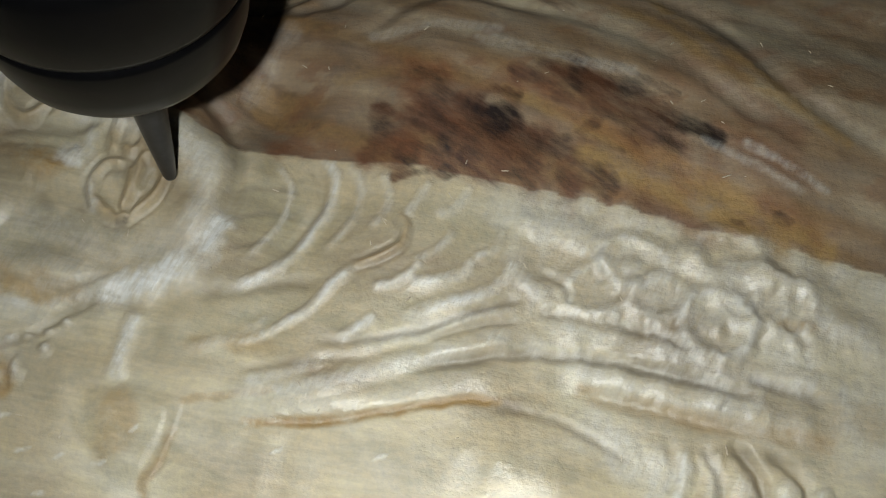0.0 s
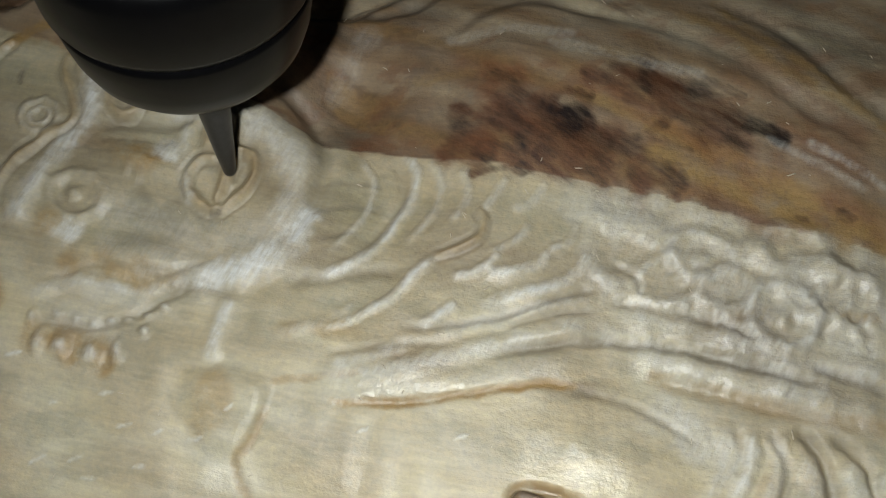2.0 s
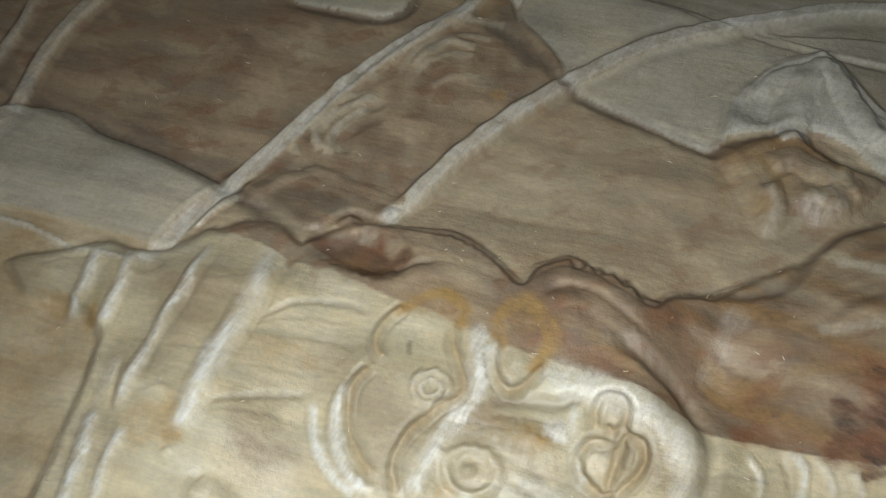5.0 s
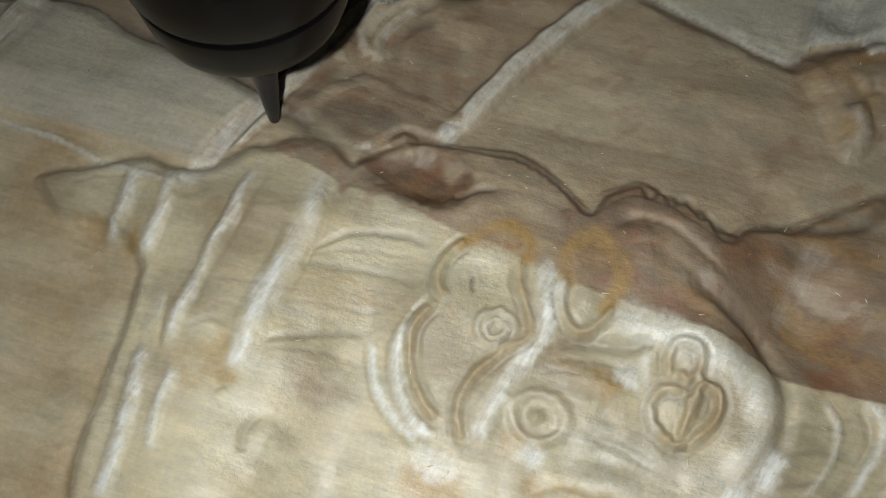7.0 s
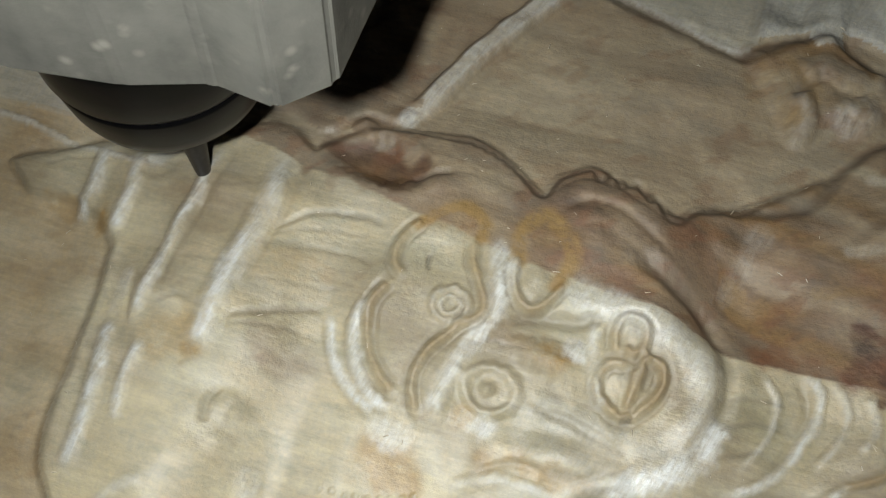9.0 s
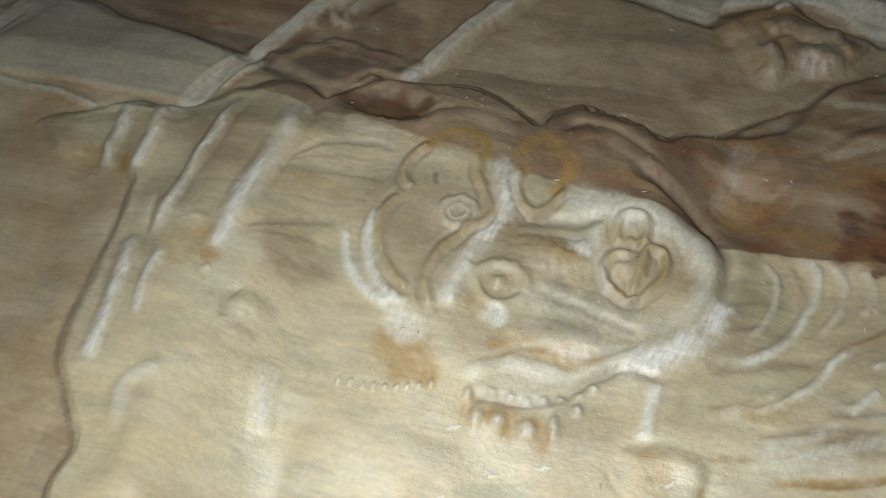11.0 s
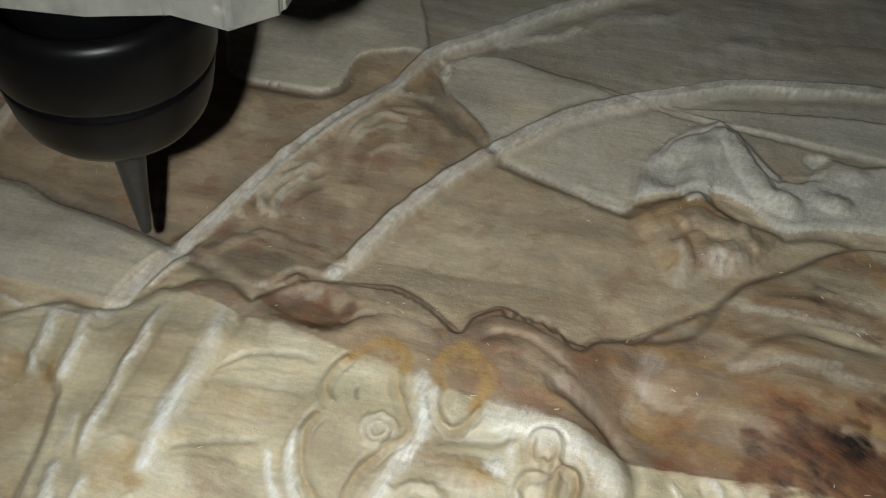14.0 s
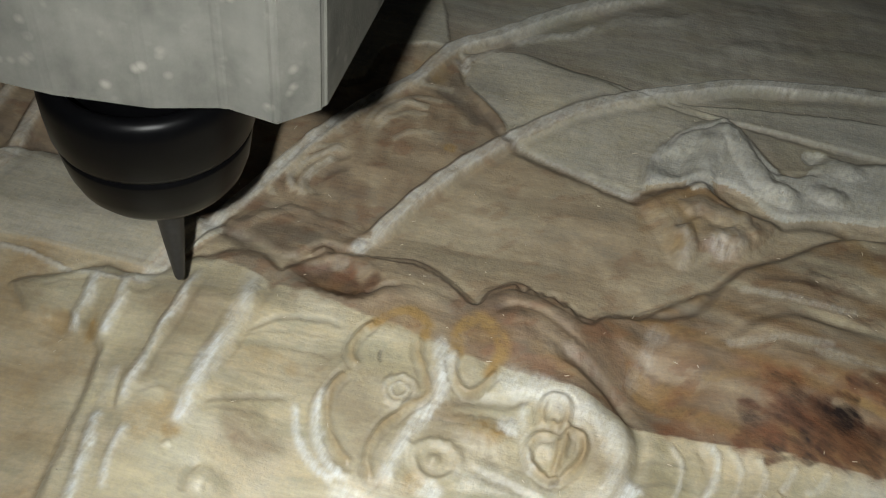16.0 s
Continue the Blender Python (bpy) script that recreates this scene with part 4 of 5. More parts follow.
groove([(-68.3, -22.1), (-59, -19.5), (-50.6, -19.4)], 0.45, 0.2, 0.4)
groove([(-81.5, -12.8), (-72.4, -11.3), (-66.2, -10.5)], 0.45, 0.2, 0.4)
groove([(35.8, 29.8), (47.2, 33.6), (66.4, 29.7)], 1.6, 0.5, 0.35)
groove([(38.7, 43.9), (53.1, 43.4), (66.9, 41.3)], 1.4, 0.5, 0.45)

# ---- colour of the wood, laid out by board and by streak, with some shade and sheen painted in
SEAM = np.interp(XX, (-78.8, -65.2, -41.7, -15, 9.9, 20, 45, 75, 97.2, 120.4, 166.9), (15, 11.9, 7, 3, 0.5, -2, -2.2, -2.9, -5.6, -7.8, -11.2)) + 0.25 * W5


def within(names):
    return np.isin(OWNER, [k for k, n in enumerate(CARVED) if n in names])


beyond = smooth((YY - SEAM) / 0.5 + 0.5)
head = within({"figure", "eye", "rosette", "scroll", "crown_band", "hollow", "cheek_rim", "hair", "tooth", "shoulder", "pleat"}) & (YY < 40)
streak = np.exp(-(((YY - SEAM + 17 + 2.5 * W40) / 6.5) ** 2)) * (0.6 + 0.35 * W14) + 0.7 * np.exp(-(((YY - SEAM + 32 + 2 * W14) / 2.2) ** 2)) * (0.5 + 0.5 * W14)
PALE = 0.07 + 0.06 * W14 + 0.18 * np.clip(streak, 0, 1)
OLIVE = np.clip(0.9 * streak + 0.10 * W14, 0, 0.85) * head
TONE = np.where(head, PALE * (1 - beyond) + beyond * (0.60 + 0.20 * smooth((XX + 34) / 26) + 0.10 * W14), TONE)
across = YY + 0.34 * XX
STREAK = 0.5 * np.sin(across / 2.3 + 1.6 * W40) + 0.35 * np.sin(across / 0.95 + 1.2 * W14) + 0.3 * W14
fade = np.clip((across - 26) / 26, 0, 1)
drape = (within({"drapery"}) | ((YY < 34) & (XX > 25))) & (beyond > 0.5)
TONE = np.where(drape, 0.86 - 0.34 * fade + 0.30 * STREAK, TONE)
OCHRE = np.where(drape, np.clip(0.5 * smooth(0.25 + STREAK) * (1 - 0.55 * fade), 0, 1), OCHRE)
FIBRE_SHEEN *= 1 - 0.85 * beyond * (head | drape)
TONE = np.where(within({"plate", "flame"}), 0.17 + 0.05 * W14, TONE)
FIBRE_SHEEN = np.where(within({"flame"}), np.maximum(FIBRE_SHEEN, 0.42), FIBRE_SHEEN)
TONE = np.where(within({"spandrel"}), 0.60 + 0.10 * W5, TONE)
FIBRE_SHEEN = np.where(within({"plate", "flame"}), np.maximum(FIBRE_SHEEN, 0.16), FIBRE_SHEEN)
OLIVE = np.maximum(OLIVE, head * (1 - beyond) * 0.6 * np.exp(-(((XX + 30) / 30) ** 2) - ((YY + 6) / 15) ** 2))
TONE = np.where(within({"fist"}), 0.50 + 0.08 * W5, TONE)
TONE = np.where(within({"offcut"}), 0.78, TONE)
OCHRE = np.where((XX < -88) & (YY < 12) & ~head, 0.2 + 0.15 * W14, OCHRE)
TONE = np.where((XX < -88) & (YY < 12) & ~head, 0.26 + 0.10 * W14, TONE)
TONE = np.where((XX < -52) & (YY > 24) & within({"ground"}), 0.62 + 0.10 * W14, TONE)
# far ground toned darker in place of the lamplight's quicker falloff
TONE = np.where((YY > 108) & within({"ground"}), 0.62 + 0.08 * W14, TONE)
curly = smooth((SEAM - YY) / 4 + 0.4) * smooth((YY + 34 + 0.10 * (XX - 60)) / 8) * smooth((XX - 58) / 10)
Z += curly * (0.07 * W5 + 0.03 * W2)
# bluish sheen of the curls, painted as white
FIBRE_SHEEN = np.maximum(FIBRE_SHEEN, curly * (0.15 + 0.35 * smooth(0.3 + 0.5 * W5 + 0.2 * W2)))
GREY = np.where(within({"plate"}), 0.45, GREY)
GREY = np.where(within({"flame"}), 0.75, GREY)
GREY = np.where(within({"ground", "arch_rib", "scroll", "plate"}), np.maximum(GREY, 0.75 * smooth((YY + 0.25 * XX - 72) / 45)), GREY)
GREY = np.clip(GREY + 0.06 * W14 * (GREY > 0), 0, 1)
POLISH = np.where(within({"shoulder"}), 0.5, 0.35 * within({"cheek_rim", "hair"}))


def stain(field, cx, cy, rx, ry, turn, amount):
    s, r = oval(cx, cy, rx, ry, turn, max(rx, ry) * 0.6)
    field[s] = np.maximum(field[s], amount * (1 - smooth((r + 0.25 * W5[s] - 0.45) / 0.75)))


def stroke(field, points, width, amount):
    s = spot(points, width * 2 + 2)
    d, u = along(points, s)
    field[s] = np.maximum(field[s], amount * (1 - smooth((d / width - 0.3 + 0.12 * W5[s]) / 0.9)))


# dark knot, rust round it, and ochre veins in the heartwood
stain(RUST, 52.9, 8.8, 9, 5, -25, 0.9)
stain(RUST, 43.4, -0.5, 8, 5, -20, 0.8)
stain(RUST, 92.1, 20.1, 7, 4, -25, 0.5)
stain(RUST, 99.9, 7.4, 9, 5, -28, 0.55)
stain(RUST, 71.0, 10.7, 9, 4, -28, 0.6)
stain(RUST, 23.4, -0.3, 8, 2.5, -15, 0.7)
stain(RUST, 62.5, 0.6, 9, 3, -22, 0.5)
stain(RUST, 84.9, -3.0, 12, 2.5, -20, 0.45)
stain(RUST, 54.4, 6.1, 20, 9, -24, 0.8)
stain(RUST, 79.2, 9.8, 18, 6, -26, 0.6)
stain(KNOT, 58.6, 8.4, 5.2, 4.0, -28, 1)
stain(KNOT, 54.2, 0.9, 2.8, 3.0, -20, 0.95)
stain(KNOT, 45.0, -1.0, 4.0, 3.4, -20, 0.95)
stain(KNOT, 39.6, 6.9, 3.2, 2.0, -15, 0.8)
stain(KNOT, 51.9, -2.5, 2.2, 1.6, 0, 0.85)
stain(KNOT, 73.9, 12.0, 3.2, 2.6, -28, 0.8)
stain(KNOT, 58.7, -0.9, 3, 2, -20, 0.6)
stain(KNOT, 97.2, -3.3, 2.4, 1.0, -20, 0.6)
stain(KNOT, 103.7, -1.7, 2.2, 1.0, -20, 0.5)
stain(KNOT, 37.7, 2.4, 3, 1.6, -20, 0.5)
stain(KNOT, 54.6, 4.9, 16, 8, -24, 0.85)
stain(KNOT, 42.9, 1.7, 9, 6.5, -20, 0.75)
stain(KNOT, 77.7, 13.6, 17, 5.5, -27, 0.75)
stain(KNOT, 69.2, 2.6, 16, 4.5, -22, 0.65)
stroke(KNOT, [(63.6, 18.1), (72.2, 16.9), (81.7, 13.9), (92.1, 10)], 2.5, 0.95)
stroke(KNOT, [(65.2, 2.7), (70.6, 7.1), (78.1, 5.1)], 1.5, 0.65)
stroke(KNOT, [(53, 8), (55.9, 12.4), (60.1, 12.3)], 1.6, 0.8)
stroke(KNOT, [(43.2, -4.7), (48.5, -3.2)], 1.1, 0.9)
stroke(KNOT, [(74.8, 21.1), (85.4, 16.5)], 1.0, 0.5)
stroke(OCHRE, [(71.2, 9.6), (79.7, 6.4), (86.8, 4.4), (96, 0.7), (110.5, -5.5)], 2.5, 1)
stroke(OCHRE, [(79.7, 38.8), (90.7, 28.1), (100.1, 21.6), (109, 14.3)], 1.3, 0.8)
stroke(OCHRE, [(58.4, 13.2), (65.9, 11.2), (71.2, 9.4)], 1.6, 0.75)
stroke(OCHRE, [(61.2, 22.5), (70.7, 21.4)], 1.1, 0.6)
stroke(OCHRE, [(31.1, 13.2), (39.4, 14.6), (47.9, 13.1)], 1.6, 0.45)
stroke(FIBRE_SHEEN, [(96.8, 9.6), (102.8, 7), (109.7, 3.8)], 0.8, 0.4)
stroke(FIBRE_SHEEN, [(54.8, 23), (67.6, 21), (78.2, 20)], 1.4, 0.3)
stroke(FIBRE_SHEEN, [(19.4, 22.7), (17.6, 15.6), (15.7, 9.6)], 2.4, 0.18)
# the same heartwood towards the fist
stroke(KNOT, [(50.9, 43.7), (58.1, 36.9), (66.1, 33.4)], 2.2, 0.45)
stroke(FIBRE_SHEEN, [(37.7, 38.6), (48.3, 37.3), (60.5, 36.3)], 1.6, 0.35)
stroke(FIBRE_SHEEN, [(34.5, 21.9), (43.2, 23.9), (55, 25.5)], 1.4, 0.25)
stroke(OCHRE, [(60.2, 64), (66, 51)], 2.5, 0.5)
stroke(OCHRE, [(16.6, 63), (23.6, 56.6), (22.3, 49.2)], 2.6, 0.5)
# white highlight on the knuckles, painted in
stain(FIBRE_SHEEN, 30.1, 50.5, 4, 3, 0, 0.35)
# ochre glue and veins on the pale head
stroke(OCHRE, [(-40.9, 5), (-37.5, 8.1), (-33.5, 10.5), (-29.4, 8.7), (-29.3, 5.1)], 1.6, 1)
stroke(OCHRE, [(-22.1, 4.4), (-22.3, 9.8), (-19.4, 14), (-15.3, 10.8), (-12.8, 6.7), (-13.8, 0.9)], 2.0, 1)
stain(OCHRE, -36.0, 7.0, 7, 3.0, -8, 0.35)
stain(RUST, -35.1, 7.0, 6, 2.4, -8, 0.2)
stain(OCHRE, -18.2, 9.3, 5.5, 4.4, 0, 0.3)
stain(RUST, -15.4, 7.2, 4, 4, 0, 0.25)
stain(OCHRE, -51.7, 14.0, 8, 3, -12, 0.25)
stain(OCHRE, -76.8, -26.9, 6, 6, 0, 0.5)
stain(OCHRE, -71.9, -28.3, 4, 2.2, 0, 0.8)
stain(OCHRE, -98.5, -7.6, 3.6, 3.4, 0, 0.9)
stain(OCHRE, -108.1, -6.6, 5, 2.2, -10, 0.6)
stain(OCHRE, -0.1, 6.5, 12, 2, -24, 0.3)
stain(OCHRE, -59.7, -7.0, 9, 2, -5, 0.35)
stain(OCHRE, -108.7, -24.5, 9, 5, -10, 0.35)
stain(OCHRE, -13.5, -11.0, 6, 2.8, -6, 0.9)
stain(OCHRE, -23.6, -25.9, 2.6, 3, 0, 0.6)
stain(OCHRE, -10.1, -30.7, 10, 2.8, -4, 0.6)
stain(OCHRE, -33.5, -36.3, 9, 5, 0, 0.75)
stain(OCHRE, -13.1, -42.8, 8, 3, -6, 0.5)
stain(OCHRE, 11.0, -48.2, 4, 5.5, -10, 0.5)
stain(OCHRE, -18.8, -71.5, 11, 5, -20, 0.45)
stain(OCHRE, 23.6, -34.1, 8, 1.6, 6, 0.4)
stroke(OCHRE, [(29.8, -45), (43.2, -42.4), (52.1, -39.7), (61, -36.8), (65.6, -36.3)], 0.9, 1)
stroke(OCHRE, [(20.1, -43.3), (23.7, -42), (33, -39.9)], 0.8, 0.55)
stroke(OCHRE, [(77.2, -32.7), (84.7, -33.3), (92.8, -34.2), (100, -34.4), (112.1, -34.5)], 1.5, 0.6)
stroke(OCHRE, [(19.6, -47.9), (18.5, -52.3), (16.9, -55.2), (18.2, -58.2), (20, -60.5)], 1.0, 0.6)
stroke(OCHRE, [(59.7, -55.8), (59.5, -54.1), (60.6, -52.4), (64.6, -52.2), (70.6, -53.1), (75.6, -54.3)], 1.3, 0.95)
stroke(OCHRE, [(102.9, -18.3), (111, -18.5)], 1.0, 0.6)
stain(OCHRE, 95.9, -46.3, 3, 4, 0, 0.35)
stain(OCHRE, 101.6, -42.7, 2, 4, -10, 0.35)
stain(OLIVE, -5.8, -21.2, 11, 4.5, -5, 0.85)
stain(OLIVE, 25.0, -15.4, 7, 8, 0, 0.75)
stain(OLIVE, 37.6, -16.9, 6, 4, 10, 0.5)
stain(OLIVE, 45.1, -24.0, 9, 2.5, 8, 0.5)
stain(OLIVE, 20.0, -28.0, 8, 2.5, 5, 0.5)
stain(OLIVE, 51.8, -13.0, 5, 4, 0, 0.35)
stain(OLIVE, -36.4, -18.3, 4, 5, 0, 0.55)
stain(OLIVE, 28.4, -29.2, 9, 3, 10, 0.45)
stain(OLIVE, 60.1, -31.8, 14, 2, -2, 0.4)
stain(OLIVE, -59.4, -20.2, 10, 3.4, -14, 0.65)
stain(OLIVE, -65.3, -14.3, 9, 2.2, -8, 0.45)
stain(OLIVE, -78.6, -17.6, 4, 2.4, 0, 0.5)
stain(OLIVE, -38.0, -11.3, 4, 5, 0, 0.35)
# dark fill between the scrolls, shade painted into the colour
stroke(MARK_SHADE, [(-75.5, 25.6), (-69.8, 29), (-61.4, 27.6)], 3.0, 0.5)
stroke(MARK_SHADE, [(-81.1, 26), (-78.3, 29.8)], 1.8, 0.5)
# sheen along the rim and bright spots, painted white with the torn fibres
stroke(FIBRE_SHEEN, [(-10.3, 0.2), (0.4, -1.2), (8.5, -2.8), (13.7, -7.4)], 3.6, 0.6)
stain(FIBRE_SHEEN, -7.8, -9.0, 3.0, 2.2, 0, 0.85)
stroke(FIBRE_SHEEN, [(-14.8, -20.5), (-5.9, -21.3), (3.8, -22.4), (11.8, -21.3)], 3.6, 0.25)
stain(FIBRE_SHEEN, -5.1, -27.1, 11, 3.6, -4, 0.25)
stain(FIBRE_SHEEN, -20.5, -26.1, 3.6, 2.2, 20, 0.9)
stain(FIBRE_SHEEN, -24.5, 0.3, 2.4, 6, 10, 0.7)
stain(FIBRE_SHEEN, -71.5, -11.2, 2.0, 4.0, -24, 0.8)
stain(FIBRE_SHEEN, -9.9, -34.4, 8, 2.4, -4, 0.25)
stain(FIBRE_SHEEN, -35.3, -31.1, 5, 3, -30, 0.6)
stain(FIBRE_SHEEN, -11.1, -40.4, 9, 3, 0, 0.2)
stain(FIBRE_SHEEN, 68.9, -8.4, 12, 4, -14, 0.45)
stain(FIBRE_SHEEN, 88.8, -14.5, 16, 7, -18, 0.4)
stain(FIBRE_SHEEN, 84.6, -40.3, 9, 4, -20, 0.45)
stain(OCHRE, -14.8, -43.7, 8, 3.4, -4, 0.8)
stain(OLIVE, -20.5, -19.7, 5, 4, 0, 0.5)
stain(RUST, -19.9, -20.1, 4.5, 3.6, 0, 0.14)
stain(RUST, -48.5, 14.2, 7, 3, -10, 0.3)
stain(TONE, -52.1, 16.1, 14.5, 7.0, -12, 1.0)
# shading at the hollow's upper left, painted dark
stain(MARK_SHADE, -57.3, 18.0, 9, 3.6, -14, 0.35)
stroke(KNOT, [(59.8, 17.2), (66.3, 16.4), (74.9, 13.8), (82.4, 11.2)], 2.2, 0.9)
stroke(KNOT, [(66.8, 13.6), (73.5, 11.1), (72.1, 8.4)], 1.6, 0.7)
stroke(RUST, [(84.9, 21.3), (94.2, 17.5), (103.2, 12.5)], 4.0, 0.5)
stroke(RUST, [(93, 10.1), (100.3, 6.3)], 3.5, 0.5)
stain(RUST, 102.7, -0.5, 6, 3, -28, 0.6)
stroke(OCHRE, [(73.9, 34.8), (82.6, 31.1), (91.1, 23.3), (101.2, 19.1), (112.1, 12.4)], 1.6, 0.75)
stroke(OCHRE, [(72.7, 4.3), (82, 1.2), (92.8, -1.7), (103.1, -6)], 2.6, 0.95)
stroke(FIBRE_SHEEN, [(90.5, 9.2), (96.8, 6.8), (105.7, 3)], 0.9, 0.35)
stroke(FIBRE_SHEEN, [(52.4, 22.4), (61.1, 21.1), (65.7, 20.8)], 1.2, 0.25)
stroke(FIBRE_SHEEN, [(-15.1, -61.2), (-13.2, -60.1)], 0.35, 0.8)
stroke(FIBRE_SHEEN, [(-8.9, -59.8), (-7.3, -59.2)], 0.35, 0.8)
stroke(FIBRE_SHEEN, [(-3, -54), (-0.8, -53.2)], 0.35, 0.8)
stroke(FIBRE_SHEEN, [(-6.2, -61.9), (-4.8, -61.9)], 0.35, 0.8)
stroke(FIBRE_SHEEN, [(1.6, -59.3), (3.1, -58.8)], 0.35, 0.8)
stroke(FIBRE_SHEEN, [(-23.6, -46.8), (-21.8, -46)], 0.35, 0.8)
stroke(FIBRE_SHEEN, [(-14.8, -52.3), (-13.8, -51.8)], 0.35, 0.8)
stroke(FIBRE_SHEEN, [(3.1, -54), (4.2, -53.2)], 0.35, 0.8)
stroke(FIBRE_SHEEN, [(8.9, -53.7), (10.6, -53.1)], 0.35, 0.8)
stroke(FIBRE_SHEEN, [(-23.1, -57.9), (-21.7, -57.4)], 0.35, 0.8)
stroke(FIBRE_SHEEN, [(-7, -49.6), (-5.4, -49.1)], 0.35, 0.8)
stroke(FIBRE_SHEEN, [(35, -48.4), (36.2, -47.9)], 0.35, 0.8)
stroke(FIBRE_SHEEN, [(49.9, -47), (51.2, -46.5)], 0.35, 0.8)
stroke(FIBRE_SHEEN, [(13.7, -48.7), (14.5, -48)], 0.35, 0.8)
stain(OLIVE, 1.4, -20.2, 12, 3, -16, 0.35)
stain(OLIVE, 25.5, -13.4, 14, 10, -5, 0.65)
stain(OLIVE, 51.8, -10.9, 16, 6, -8, 0.35)
stain(OLIVE, -11.1, -24.5, 18, 6, -5, 0.5)
stain(OLIVE, 28.9, -23.4, 20, 5, -5, 0.45)
stain(OLIVE, -83.6, -15.7, 16, 4, -5, 0.5)
stain(OLIVE, -60.6, -14.8, 14, 3, -5, 0.5)
stain(OCHRE, -37.7, 66.1, 2.5, 1.8, 0, 1)
stain(OCHRE, 15.4, 57.9, 6, 9, 30, 0.25)
stain(OCHRE, 28.2, 57.5, 10, 7, 0, 0.15)
stain(OCHRE, -48.6, 94.7, 4, 8, 40, 0.6)
stain(OLIVE, 24.3, -30, 18, 6, -5, 0.45)
stain(OLIVE, 13.2, -21, 14, 6, -5, 0.35)
stain(KNOT, 59, 44.7, 10, 2, -15, 0.6)
# soft shade below plate edges, ribs and the hollow's rim, painted dark
stroke(MARK_SHADE, [(-168.4, 48.9), (-136, 43.2), (-119.9, 39.1), (-101.8, 34), (-88.1, 29.3), (-75.8, 24)], 3.4, 0.4)
stroke(MARK_SHADE, [(-69.2, 19.9), (-63.5, 21.5), (-73.4, 24.5), (-80.2, 25.3)], 2.2, 0.45)
stroke(MARK_SHADE, [(-95.6, 86.2), (-78.9, 81.2), (-65.6, 86)], 2.5, 0.3)
stroke(MARK_SHADE, [(-51.8, 89.7), (-43.5, 91.6), (-35.8, 83.1), (-27.2, 75.2)], 3.0, 0.35)
stroke(MARK_SHADE, [(-19.2, 69.5), (-5.1, 65.4), (9.9, 61.5), (18.7, 64.7)], 2.2, 0.35)
stroke(MARK_SHADE, [(-62, 14.5), (-56.1, 10.2), (-49.3, 9.4), (-43.9, 13.1)], 2.0, 0.35)
# brown shadow under the plate by the fist, painted as ochre and tone
stroke(OCHRE, [(12.6, 60.7), (19.9, 65.2), (27.6, 67.3), (35.5, 63.4)], 3.0, 0.4)
stroke(TONE, [(11.8, 61.9), (18.6, 65.6), (26.3, 67.7), (34.2, 64.3)], 3.6, 0.95)

# ---- the panel and its carved parts
panel = tagged(new("carved_panel"), "pale and brown wooden panel with a half-milled ornamental relief", "wood carving")
SLAB_Z = BED_Z
LABELS = {
    "ground": "tan milled background of the relief", "plate": "pale flat plate of the background", "figure": "pale and brown carved head",
    "arch_rib": "whitish raised rib of the arch", "flame": "pale grey flame-like carving", "drapery": "red-brown heartwood drapery with a dark knot",
    "hollow": "dark brown oval hollow", "offcut": "rough red-brown stick of uncut wood", "rosette": "spiral rosette with frayed fibres",
    "shoulder": "smooth cream shoulder", "crown_band": "white-edged crown ring", "spandrel": "band of shallow scrollwork",
}
NAMES = {"ground": "background", "figure": "carved_head", "eye": "eye_ring", "hair": "hair_strand", "fist": "knuckle"}


def pieces(ids):
    """The connected regions of equal numbers in a grid: a region's number for every cell."""
    rows, cols = ids.shape
    root = list(range(rows * cols))

    def top(k):
        while root[k] != k:
            root[k] = root[root[k]]
            k = root[k]
        return k

    same = (ids[:, 1:] == ids[:, :-1]).tolist()
    below = (ids[1:] == ids[:-1]).tolist()
    for j in range(rows):
        for i in range(cols):
            k = j * cols + i
            if i and same[j][i - 1]:
                a, b = top(k), top(k - 1)
                root[max(a, b)] = min(a, b)
            if j and below[j - 1][i]:
                a, b = top(k), top(k - cols)
                root[max(a, b)] = min(a, b)
    return np.array([top(k) for k in range(rows * cols)]).reshape(rows, cols)


def settle(ids, least):
    """Crumbs smaller than least cells go to the neighbour above or beside them."""
    for _ in range(3):
        region = pieces(ids)
        count = np.bincount(region.ravel(), minlength=ids.size)
        crumb = count[region] < least
        if not crumb.any():
            break
        for axis, step in ((0, 1), (1, 1), (0, -1), (1, -1)):
            for _ in range(14):
                take = crumb & ~np.roll(crumb, step, axis)
                ids[take] = np.roll(ids, step, axis)[take]
                crumb &= ~take
                if not crumb.any():
                    break
    return pieces(ids)


